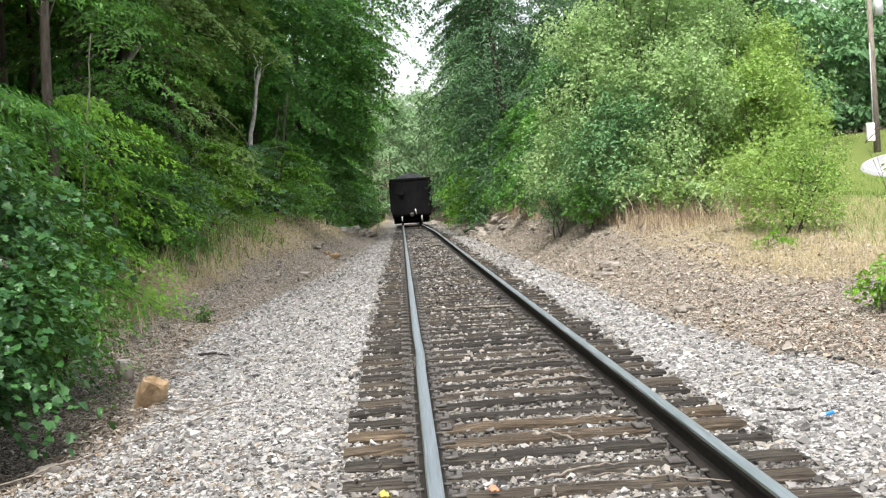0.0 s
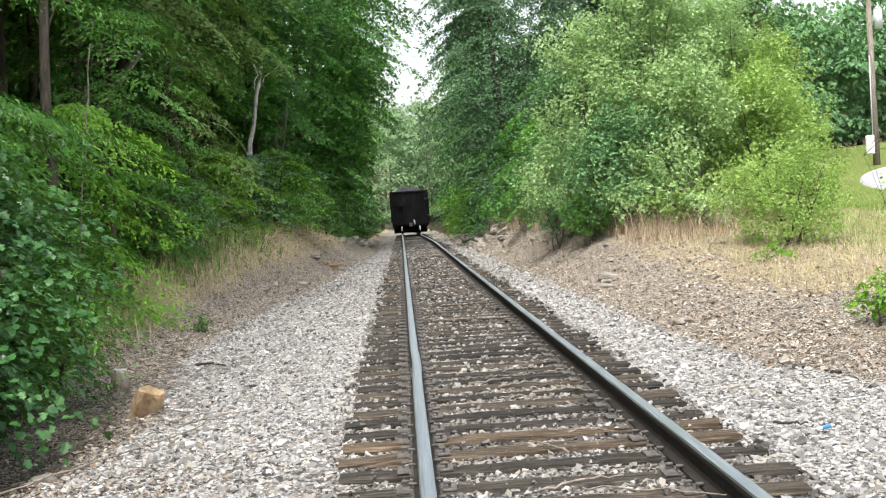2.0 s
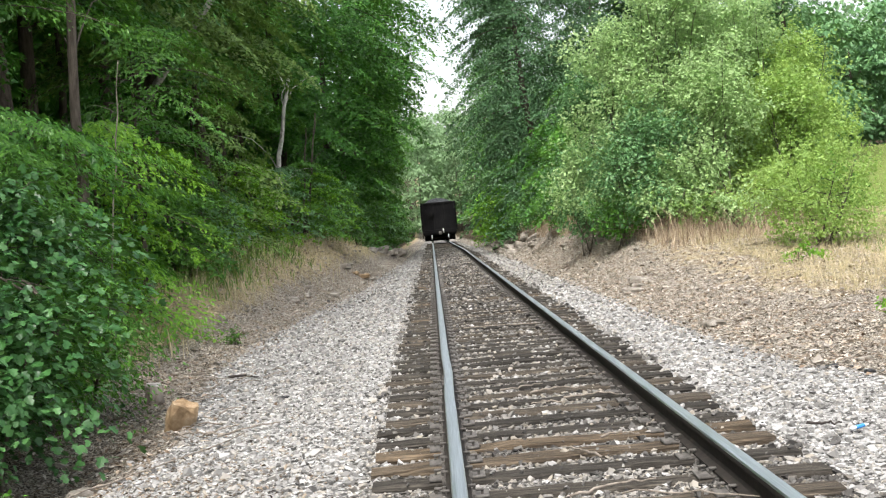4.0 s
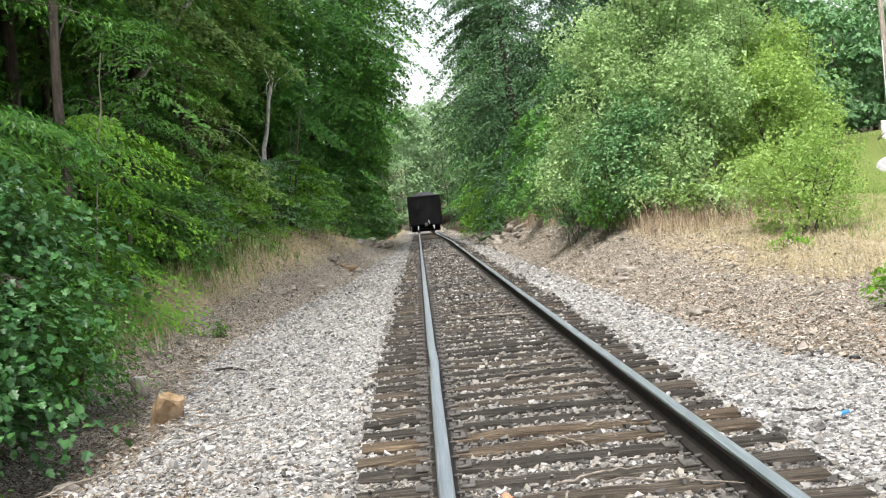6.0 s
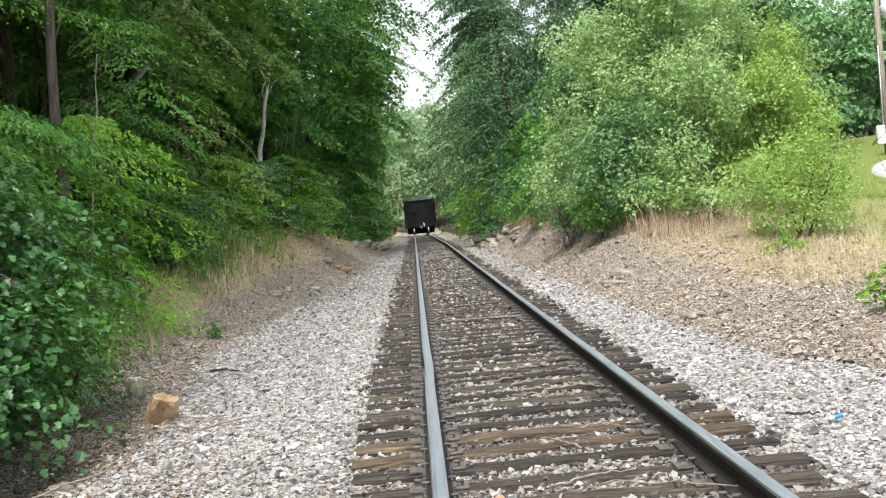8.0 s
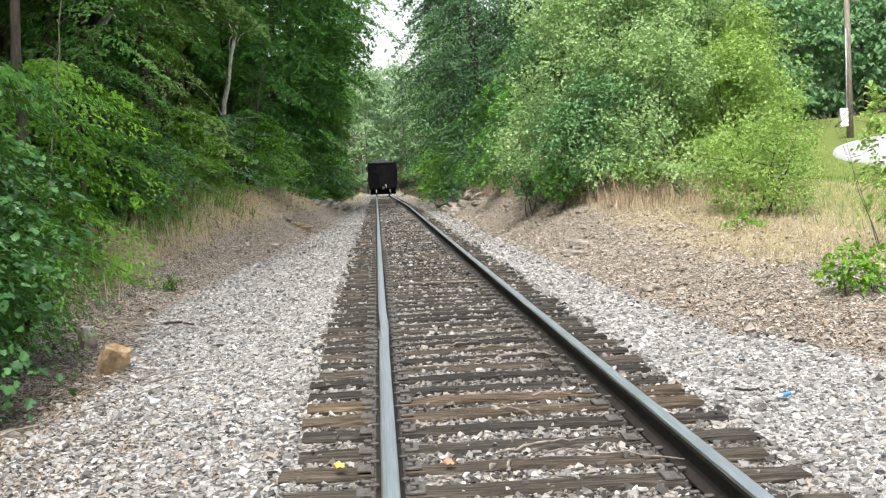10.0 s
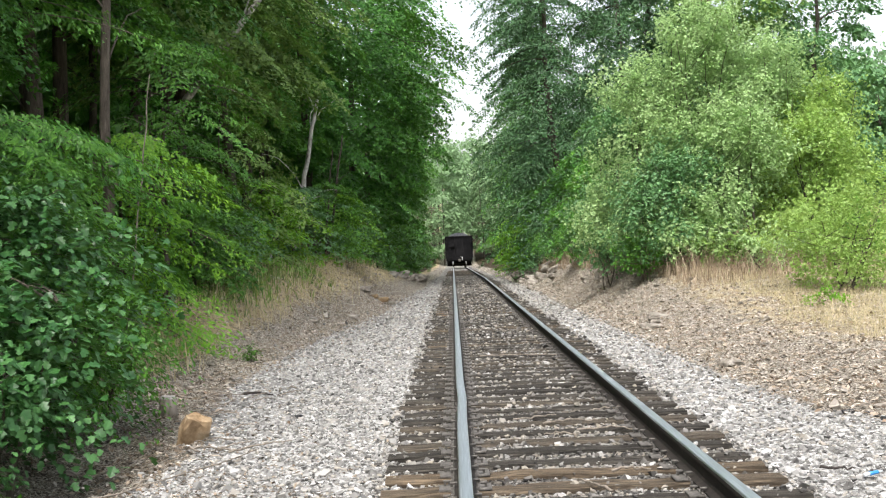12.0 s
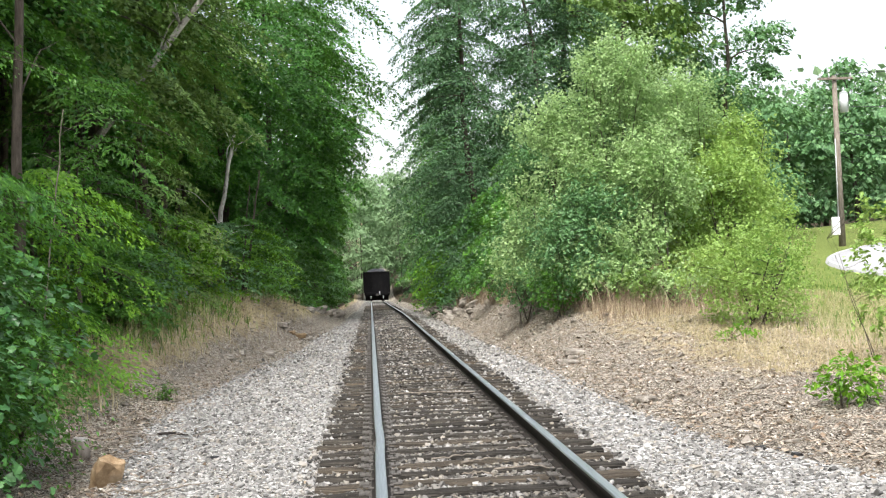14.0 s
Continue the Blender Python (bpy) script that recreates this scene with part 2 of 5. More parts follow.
k.color(k.ramp(k.island(), [(0.0, (0.13, 0.09, 0.06)), (0.5, (0.29, 0.22, 0.15)), (1.0, (0.46, 0.375, 0.27))]))
BRUSH = k.m
k = Mat("fallen_leaf", rough=0.85, spec=0.2)
k.color(k.ramp(k.island(), [(0.0, (0.09, 0.062, 0.042)), (0.35, (0.23, 0.17, 0.12)), (0.7, (0.38, 0.32, 0.255)), (1.0, (0.56, 0.51, 0.45))]))
LITTER = k.m
k = Mat("bark_chip", rough=0.9, spec=0.15)
k.color(k.ramp(k.island(), [(0.0, (0.045, 0.033, 0.024)), (0.5, (0.13, 0.098, 0.07)), (1.0, (0.30, 0.245, 0.185))]))
CHIPS = k.m
k = Mat("green_grass", rough=0.7, spec=0.25)
k.color(k.ramp(k.island(), [(0.0, (0.07, 0.14, 0.025)), (0.6, (0.13, 0.23, 0.04)), (1.0, (0.30, 0.32, 0.10))]))
GRASS = k.m
k = Mat("pale_asphalt", rough=0.9, spec=0.2)
g = k.noise(60, 5, 0.7)
k.color(k.ramp(g, [(0.3, (0.27, 0.27, 0.28)), (0.7, (0.38, 0.38, 0.39))])).bump(g, 0.3, 0.005)
ASPHALT = k.m
k = Mat("grey_metal_paint", rough=0.5, spec=0.4)
k.color(k.ramp(k.noise(6), [(0.3, (0.42, 0.44, 0.45)), (0.7, (0.55, 0.57, 0.58))]))
GREYMETAL = k.m
k = Mat("cable_black", rough=0.6)
k.color((0.03, 0.03, 0.032))
CABLE = k.m
k = Mat("blue_plastic", rough=0.35, spec=0.5)
k.color((0.03, 0.20, 0.52))
BLUE = k.m
k = Mat("yellow_scrap", rough=0.6)
k.color((0.50, 0.42, 0.10))
YELLOW = k.m
k = Mat("orange_scrap", rough=0.6)
k.color((0.42, 0.22, 0.13))
ORANGE = k.m

# ---- shared building helpers ----
rng = np.random.default_rng(7)


def raw_mesh(name, verts, faces, mats, smooth=False, slots=None):
    """A mesh from vertex and (n, 3) or (n, 4) face arrays."""
    me = bpy.data.meshes.new(name)
    v = np.asarray(verts, dtype=np.float32)
    f = np.asarray(faces, dtype=np.int32)
    me.vertices.add(len(v))
    me.vertices.foreach_set("co", v.ravel())
    me.loops.add(f.size)
    me.loops.foreach_set("vertex_index", f.ravel())
    me.polygons.add(len(f))
    me.polygons.foreach_set("loop_start", np.arange(len(f), dtype=np.int32) * f.shape[1])
    if slots is not None:
        me.polygons.foreach_set("material_index", np.asarray(slots, dtype=np.int32))
    me.update(calc_edges=True)
    for m in mats:
        me.materials.append(m)
    me.polygons.foreach_set("use_smooth", np.full(len(f), smooth))
    me.validate()
    return me


def bm_mesh(name, bm, mats, smooth=False):
    me = bpy.data.meshes.new(name)
    bmesh.ops.recalc_face_normals(bm, faces=bm.faces)
    for f in bm.faces:
        f.smooth = smooth
    bm.to_mesh(me)
    bm.free()
    for m in (mats if isinstance(mats, (list, tuple)) else [mats]):
        me.materials.append(m)
    return me


def part(name, data, parent, label="", at=None):
    ob = new(name, data)
    ob.parent = parent
    if at is not None:
        ob.matrix_basis = at
    if label:
        tagged(ob, label)
    return ob


def box_bm(bm, cx, cy, cz, sx, sy, sz, bevel=0.0, m=None):
    """Adds a box, its edges rounded by bevel, to bm."""
    r = bmesh.ops.create_cube(bm, size=1.0)
    vs = r["verts"]
    bmesh.ops.scale(bm, vec=(sx, sy, sz), verts=vs)
    if bevel:
        es = list({e for v in vs for e in v.link_edges})
        o = bmesh.ops.bevel(bm, geom=es, offset=bevel, segments=1, affect="EDGES")
        vs = list({v for f in o["faces"] for v in f.verts} | {v for v in vs if v.is_valid})
    bmesh.ops.translate(bm, vec=(cx, cy, cz), verts=vs)
    if m is not None:
        bmesh.ops.transform(bm, matrix=m, verts=vs)
    return vs


def cyl_bm(bm, p, q, r0, r1, seg=12):
    """Adds a capped cone from p to q to bm."""
    p, q = Vector(p), Vector(q)
    d = q - p
    m = Matrix.Translation((p + q) / 2) @ d.to_track_quat("Z", "Y").to_matrix().to_4x4()
    bmesh.ops.create_cone(bm, cap_ends=True, segments=seg, radius1=r0, radius2=r1, depth=d.length, matrix=m)


def tube(path, radii, seg=6):
    """Vertices and quads of a tube along a path."""
    path = np.asarray(path, float)
    d = np.gradient(path, axis=0)
    d /= np.linalg.norm(d, axis=1)[:, None] + 1e-9
    ref = np.array([0.3, 0.9, 0.2])
    a = np.cross(d, ref)
    a /= np.linalg.norm(a, axis=1)[:, None] + 1e-9
    b = np.cross(d, a)
    t = np.linspace(0, 2 * np.pi, seg, endpoint=False)
    v = path[:, None] + np.asarray(radii)[:, None, None] * (np.cos(t)[None, :, None] * a[:, None] + np.sin(t)[None, :, None] * b[:, None])
    n = len(path)
    i = np.arange(n - 1)[:, None] * seg
    j = np.arange(seg)[None]
    jn = (j + 1) % seg
    f = np.stack([i + j, i + jn, i + seg + jn, i + seg + j], -1).reshape(-1, 4)
    return v.reshape(-1, 3), f


def joined(pieces):
    vs, fs, o = [], [], 0
    for v, f in pieces:
        vs.append(v)
        fs.append(f + o)
        o += len(v)
    return np.concatenate(vs), np.concatenate(fs)


def step(a, b, x):
    t = np.clip((np.asarray(x, float) - a) / (b - a), 0, 1)
    return t * t * (3 - 2 * t)


def wave(x, y, s, seed=0.0):
    """A cheap smooth unevenness in -1..1."""
    return (np.sin(x * s + 1.3 + seed) * np.cos(y * s * 0.83 + 0.7 * seed) + 0.5 * np.sin(x * s * 2.3 + y * s * 1.9 + 2 * seed)
            + 0.3 * np.cos(x * s * 4.1 - y * s * 3.7 + seed)) / 1.8


# ---- the lie of the land ----
def rail_z(y):
    """The height of the rail tops: level, then a gentle even fall."""
    return -0.0068 * np.clip(np.asarray(y, float) - 60, 0, 110)


def left_edge(y):
    """Where the left ballast shoulder ends."""
    return np.interp(y, [0, 8, 11, 16, 23, 34, 57, 80, 400], [-4.6, -3.9, -3.15, -3.75, -3.6, -2.75, -1.9, -1.8, -1.8])


def right_edge(y):
    return np.interp(y, [0, 6, 8, 9.6, 11.3, 14, 20, 37, 60, 400], [9.0, 6.5, 4.6, 3.1, 2.5, 2.3, 2.25, 2.1, 1.85, 1.8])


def forest_edge(y):
    """Where the woods on the left begin."""
    return np.interp(y, [0, 9, 14, 20, 28, 45, 60, 100, 400], [-4.6, -4.2, -5.4, -5.8, -5.3, -4.2, -3.3, -3.0, -3.0])


def ground_z(x, y):
    x, y = np.asarray(x, float), np.asarray(y, float)
    z = rail_z(y) - 0.225 + 0.012 * wave(x, y, 5.0) * step(60, 45, y) + 0.016 * step(34, 70, y) * step(1.75, 1.45, np.abs(x)) + 0.012 * step(0.8, 0.5, np.abs(x))
    # left shoulder, ditch and bank
    d = np.maximum(-1.45 - x, 0)
    z = z - 0.10 * step(0, 1.6, d)
    le = left_edge(y)
    out = le - x
    bank = np.interp(y, [0, 13, 18, 24, 30, 45, 58, 72, 100, 400], [0.25, 0.15, 0.35, 0.9, 1.3, 1.4, 0.9, 0.45, 0.4, 1.0])
    z = z + bank * step(-0.2, 2.1, out) * (1 + 0.12 * wave(x, y, 0.9) * step(42, 26, y)) + 0.045 * np.maximum(out - 2.1, 0)
    z = z - 0.45 * np.exp(-((x + 4.3) / 0.8) ** 2 - ((y - 10.2) / 2.0) ** 2)
    # right shoulder, bank, lawn
    re = right_edge(y)
    o = x - re
    bank = np.interp(y, [0, 10, 14, 20, 24, 28, 32, 38, 46, 56, 70, 100, 400], [0.0, 0.05, 0.15, 0.3, 0.5, 0.85, 1.3, 1.55, 1.5, 1.0, 0.5, 0.4, 1.0])
    up = bank * step(0.0, np.interp(y, [0, 24, 40, 60, 400], [3.0, 2.6, 2.6, 1.8, 1.8]), o) * (1 + 0.05 * wave(x, y, 0.8, 2.0) * step(42, 26, y))
    lawn = 0.15 + np.interp(y, [0, 20, 26, 45, 58, 80, 400], [0.0, 0.2, 0.55, 0.75, 2.2, 3.5, 4.0]) + 0.07 * np.maximum(x - 19, 0)
    far = step(7.5, 14, x)
    z = z + np.where(x > 0, up * (1 - far) + lawn * far, 0)
    # valley sides and the hill that closes the view
    z = z + 7 * step(34, 120, np.abs(x)) + 16 * step(90, 420, np.abs(x)) + 16 * step(175, 330, y) + 30 * step(300, 800, y)
    rough = np.clip(np.maximum(-x - 3.0, x - 2.2), 0, 1) * step(46, 28, y)
    return z + rough * (0.055 * wave(x, y, np.where(y < 21, 3.1, 1.3), 1.0) + 0.012 * wave(x, y, 9.0, 4.0) * (y < 19))


def build_ground():
    def axis(spans):
        out = [np.arange(a, b, s) for a, b, s in spans]
        return np.concatenate(out)
    xs = axis([(-900, -120, 60), (-120, -30, 10), (-30, -10, 1.5), (-10, -5, 0.4), (-5, 6, 0.14), (6, 12, 0.4), (12, 32, 1.2), (32, 120, 8), (120, 901, 60)])
    ys = axis([(-300, -40, 40), (-40, 3, 3), (3, 20, 0.16), (20, 70, 0.35), (70, 120, 1.2), (120, 260, 6), (260, 1501, 60)])
    X, Y = np.meshgrid(xs, ys)
    Z = ground_z(X, Y)
    nx, ny = len(xs), len(ys)
    i = np.arange(ny - 1)[:, None] * nx + np.arange(nx - 1)[None]
    f = np.stack([i, i + 1, i + nx + 1, i + nx], -1).reshape(-1, 4)
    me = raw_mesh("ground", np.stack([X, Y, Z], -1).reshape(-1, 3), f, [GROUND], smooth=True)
    le, re, fe = left_edge(Y), right_edge(Y), forest_edge(Y)
    masks = {
        "gravel": step(-0.25, 0.25, X - le) * step(-0.25, 0.25, re - X),
        "bed": step(-0.1, 0.1, X + 1.38) * step(-0.1, 0.1, 1.42 - X) + step(75, 95, Y) * step(0, .6, X - le + .3) * step(0, .6, re - X + .3),
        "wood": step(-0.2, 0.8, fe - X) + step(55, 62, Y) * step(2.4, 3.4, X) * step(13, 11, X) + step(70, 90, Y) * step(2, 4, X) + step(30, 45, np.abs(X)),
        "straw": (1.5 * step(0.3, 1.5, le - X) * step(15, 20, Y) + step(0.8, 2.2, X - re) * step(12, 18, Y) * step(11, 8, X)) * 0.5,
        "turf": 0.55 * step(6.6, 8.2, X) * step(16, 21, Y) + 0.45 * step(8, 10.5, X) * step(15, 22, Y) + step(-0.9, 0.2, fe - X) * step(22, 26, Y) * step(34, 30, Y),
    }
    for key, m in masks.items():
        a = me.attributes.new(key, "FLOAT", "POINT")
        a.data.foreach_set("value", np.clip(m, 0, 1).astype(np.float32).ravel())
    tagged(new("ground", me), "pale gravel shoulders, bare brown slopes and dark woodland floor", "ground", kind="structure")


build_ground()

# ---- the track ----
GAUGE_HALF = 0.755
PITCH = 0.495


def rail_profile():
    """Half outline of a flat-bottomed rail from the foot to the head, head top at 0."""
    return [(0.070, -0.168), (0.070, -0.157), (0.025, -0.143), (0.010, -0.128), (0.009, -0.055), (0.018, -0.044), (0.040, -0.036), (0.041, -0.012), (0.034, -0.002), (0.014, 0.0)]


def build_rail(name, x0, bend):
    half = rail_profile()
    ring = half + [(-a, b) for a, b in reversed(half)]
    ys = np.concatenate([np.arange(-6, 9, 1.0), np.arange(9, 14, 0.25), np.arange(14, 168, 2.0)])
    v, f, s = [], [], []
    m = len(ring)
    for y in ys:
        dx = bend * (0.012 * math.exp(-((y - 11.6) / 0.9) ** 2))
        dz = -0.008 * bend * math.exp(-((y - 11.6) / 0.7) ** 2)
        for a, b in ring:
            v.append((x0 + a + dx, y, float(rail_z(y)) + b + dz))
    for i in range(len(ys) - 1):
        for j in range(m):
            jn = (j + 1) % m
            f.append((i * m + j, i * m + jn, (i + 1) * m + jn, (i + 1) * m + j))
            s.append(1 if j in (7, 8, 9, 10, 11) else 0)
    ob = new(name)
    v, f, s = np.array(v), np.array(f), np.array(s)
    part("web_and_foot", raw_mesh("web_and_foot", v, f[s == 0], [RAILSIDE]), ob, "dark rusty rail web and foot")
    part("rail_head", raw_mesh("rail_head", v, f[s == 1], [RAILHEAD]), ob, "bright worn running surface")
    return tagged(ob, "steel rail with worn bright head and dark rusty sides", "rail", "rails of the track")


rail_a = build_rail("rail", -GAUGE_HALF, 1.0)
rail_b = build_rail("rail", GAUGE_HALF, 0.5)


def joint_bar(parent, x0, y0):
    """A bolted fishplate on each side of a rail joint."""
    for s in (-1, 1):
        bm = bmesh.new()
        box_bm(bm, x0 + s * 0.022, y0, -0.095, 0.022, 0.72, 0.085, 0.006)
        bar = part("joint_bar", bm_mesh("joint_bar", bm, PLATE), parent, "rusty bolted joint bar")
        for i in range(4):
            bm = bmesh.new()
            cyl_bm(bm, (x0 + s * 0.03, y0 - 0.27 + i * 0.18, -0.095), (x0 + s * 0.052, y0 - 0.27 + i * 0.18, -0.095), 0.017, 0.015, 6)
            part("bolt", bm_mesh("bolt", bm, PLATE), bar)


joint_bar(rail_a, -GAUGE_HALF, 11.6)


def tie_mesh(seed):
    """A sleeper with split ends and uneven, worn edges."""
    r = np.random.default_rng(seed)
    nx, L, W, H = 14, 2.60, 0.225, 0.18
    rows = []
    for i in range(nx + 1):
        x = -L / 2 + L * i / nx
        w = W / 2 + r.normal(0, 0.004)
        e = r.normal(0, 0.005, 6)
        top = r.normal(0, 0.004)
        rows.append([(x, -w, -H), (x, -w + e[0], -0.022 + e[1]), (x, -w + 0.02 + e[2], top), (x, r.normal(0, 0.02), top - 0.003 + r.normal(0, 0.004)),
                     (x, w - 0.02 + e[3], top), (x, w + e[4], -0.022 + e[5]), (x, w, -H)])
    m = 7
    v = [p for row in rows for p in row]
    f = [(i * m + j, i * m + j + 1, (i + 1) * m + j + 1, (i + 1) * m + j) for i in range(nx) for j in range(m - 1)]
    bm = bmesh.new()
    bv = [bm.verts.new(p) for p in v]
    for q in f:
        bm.faces.new([bv[a] for a in q])
    bm.faces.new(bv[:m])
    bm.faces.new(bv[-m:])
    return bm_mesh("railway_tie", bm, TIE)


def plate_mesh():
    bm = bmesh.new()
    box_bm(bm, 0, 0, 0.008, 0.34, 0.185, 0.016, 0.004)
    for s in (-1, 1):
        box_bm(bm, s * 0.085, 0, 0.019, 0.018, 0.18, 0.012, 0.003)
    return bm_mesh("tie_plate", bm, PLATE)


def spike_mesh():
    bm = bmesh.new()
    box_bm(bm, 0, 0, 0.02, 0.016, 0.016, 0.03)
    box_bm(bm, -0.012, 0, 0.037, 0.045, 0.03, 0.014, 0.004)
    return bm_mesh("spike", bm, PLATE)


def anchor_mesh():
    bm = bmesh.new()
    box_bm(bm, 0, 0, 0, 0.17, 0.018, 0.035, 0.005)
    box_bm(bm, 0.085, 0, 0.02, 0.02, 0.03, 0.05, 0.004)
    return bm_mesh("rail_anchor", bm, PLATE)


def build_ties():
    meshes = [tie_mesh(40 + i) for i in range(7)]
    plate, spike, anchor = plate_mesh(), spike_mesh(), anchor_mesh()
    r = np.random.default_rng(5)
    for i in range(-18, 250):
        y = 2.6 + i * PITCH + r.normal(0, 0.018)
        tie = new("railway_tie", meshes[int(r.integers(7))])
        tie.matrix_basis = pose(r.normal(0.0, 0.03), y, float(rail_z(y)) - 0.186 + r.normal(0, 0.004), r.normal(0, 0.4), r.normal(0, 0.12), r.normal(0, 0.7) + (180 if r.random() < 0.5 else 0))
        tagged(tie, "dark weathered wooden tie half buried in ballast", "railway tie", "ties under the rails")
        if y > 48 or y < 3:
            continue
        flip = -1 if abs(tie.rotation_euler.z) > 1.5 else 1
        for s in (-1, 1):
            p = part("tie_plate", plate, tie, "grey rusty steel plate", pose(s * GAUGE_HALF - flip * tie.location.x, 0, 0.001))
            if y < 26:
                for sx in (-1, 1):
                    part("spike", spike, p, at=pose(sx * 0.088, 0.045 * sx, 0.012, 0, 0, 0 if sx > 0 else 180))
                    part("spike", spike, p, at=pose(sx * 0.13, -0.05 * sx, 0.008, 0, 0, 0 if sx > 0 else 180))
        if y < 26:
            for s in (-1, 1):
                for e in (-1, 1):
                    part("rail_anchor", anchor, tie, at=pose(s * GAUGE_HALF - flip * tie.location.x, e * 0.135, -0.005, 0, 0, 0 if s > 0 else 180))


build_ties()


# ---- crushed stone ----
def stone_shapes(n, seed):
    """Small angular stones of twelve faces."""
    r = np.random.default_rng(seed)
    base = np.array([(-1, -1, -1), (1, -1, -1), (1, 1, -1), (-1, 1, -1), (-1, -1, 1), (1, -1, 1), (1, 1, 1), (-1, 1, 1)], float) * 0.5
    v = base[None] + r.normal(0, 0.17, (n, 8, 3))
    v[:, 4:, :2] *= r.uniform(0.45, 0.95, (n, 1, 1))
    v *= r.uniform(0.6, 1.15, (n, 1, 3))
    q = r.normal(0, 1, (n, 4))
    q[:, 0] += 1.2
    q /= np.linalg.norm(q, axis=1)[:, None]
    w, x, y, z = q.T
    R = np.stack([1 - 2 * (y * y + z * z), 2 * (x * y - z * w), 2 * (x * z + y * w), 2 * (x * y + z * w), 1 - 2 * (x * x + z * z), 2 * (y * z - x * w),
                  2 * (x * z - y * w), 2 * (y * z + x * w), 1 - 2 * (x * x + y * y)], -1).reshape(-1, 3, 3)
    return np.einsum("nij,nkj->nki", R, v)


STONE_FACES = np.array([(0, 3, 2), (0, 2, 1), (4, 5, 6), (4, 6, 7), (0, 1, 5), (0, 5, 4), (1, 2, 6), (1, 6, 5), (2, 3, 7), (2, 7, 6), (3, 0, 4), (3, 4, 7)])


def stones(name, x, y, z, size, mat, label, seed, flat=0.75):
    n = len(x)
    v = stone_shapes(n, seed) * np.array([1, 1, flat]) * size[:, None, None] + np.stack([x, y, z], -1)[:, None]
    f = (STONE_FACES[None] + 8 * np.arange(n)[:, None, None]).reshape(-1, 3)
    ob = new(name, raw_mesh(name, v.reshape(-1, 3), f, [mat]))
    return tagged(ob, label, "gravel", kind="stuff")


def scatter(n, x0, x1, y0, y1, r, near=1.0):
    """Random places, denser towards y0."""
    u = r.random(n)
    y = y0 + (y1 - y0) * u ** near
    return r.uniform(x0, x1, n), y


def build_ballast():
    r = np.random.default_rng(11)
    # shoulders
    x, y = scatter(164000, -4.8, 5.2, 4.8, 44, r, 2.5)
    le, re = left_edge(y) + r.normal(0, 0.16, len(y)), right_edge(y) + r.normal(0, 0.12, len(y))
    ok = (((x > le) & (x < -1.22)) | ((x < re) & (x > 1.27)))
    ok &= (x > -0.86 - 0.40 * y) & (x < -0.7 + 0.48 * y)
    ok &= r.random(len(x)) < np.clip((46 - y) / 16, 0, 1)
    x, y = x[ok], y[ok]
    size = np.clip(r.lognormal(math.log(0.0180), 0.42, len(x)), 0.009, 0.055) * np.interp(y, [5, 12, 20, 44], [1, 1.1, 1.35, 1.8])
    z = ground_z(x, y) + size * 0.18
    stones("ballast_stones", x, y, z, size, STONE, "pale grey crushed limestone ballast on the shoulders", 3)
    # the shoulders further on
    x, y = scatter(26000, -3.2, 2.4, 38, 86, r, 1.4)
    ok = ((x > left_edge(y) + r.normal(0, 0.12, len(y))) & (x < -1.3)) | ((x < right_edge(y) + r.normal(0, 0.12, len(y))) & (x > 1.32))
    x, y = x[ok], y[ok]
    size = r.uniform(0.035, 0.075, len(x))
    stones("far_ballast_stones", x, y, ground_z(x, y) + size * 0.15, size, STONE, "pale crushed stone shoulders further along the line", 6)
    x, y = scatter(7000, -1.4, 1.4, 46, 84, r, 1.3)
    ok = np.abs(np.abs(x) - GAUGE_HALF) > 0.08
    x, y = x[ok], y[ok]
    size = r.uniform(0.03, 0.06, len(x))
    stones("far_track_stones", x, y, ground_z(x, y) + size * 0.3, size, BEDSTONE, "dusty stones of the track bed further along", 7)
    # between the ties
    x, y = scatter(54000, -1.4, 1.4, 4.8, 50, r, 2.3)
    ph = (y - 2.6) / PITCH
    off = np.abs(ph - np.round(ph)) * PITCH
    ok = (off > 0.105) & (np.abs(np.abs(x) - GAUGE_HALF) > 0.055)
    ok |= r.random(len(x)) < np.interp(y, [6, 14, 30], [0.03, 0.08, 0.2])
    ok &= np.abs(np.abs(x) - GAUGE_HALF) > 0.05
    ok &= r.random(len(x)) < np.clip((52 - y) / 16, 0, 1)
    x, y, off = x[ok], y[ok], off[ok]
    size = np.clip(r.lognormal(math.log(0.0180), 0.42, len(x)), 0.008, 0.045) * np.interp(y, [5, 12, 20, 42], [1, 1.1, 1.35, 1.7])
    z = np.where(off < 0.1, np.maximum(rail_z(y) - 0.186 + size * 0.3, ground_z(x, y)), ground_z(x, y) + size * 0.3)
    stones("track_stones", x, y, z, size, BEDSTONE, "brown and grey dusty stones packed between the ties", 4)
    # strewn stones on the slopes
    x, y = scatter(20000, -7, 8, 8, 50, r, 1.4)
    ok = (x < left_edge(y)) & (x > forest_edge(y)) | (x > right_edge(y)) & (x < 6.5)
    x, y = x[ok], y[ok]
    size = np.clip(r.lognormal(math.log(0.028), 0.55, len(x)), 0.010, 0.16)
    stones("slope_stones", x, y, ground_z(x, y) + size * 0.1, size, ROCK, "scattered tan and grey stones on the bare slopes", 5, 0.6)


build_ballast()


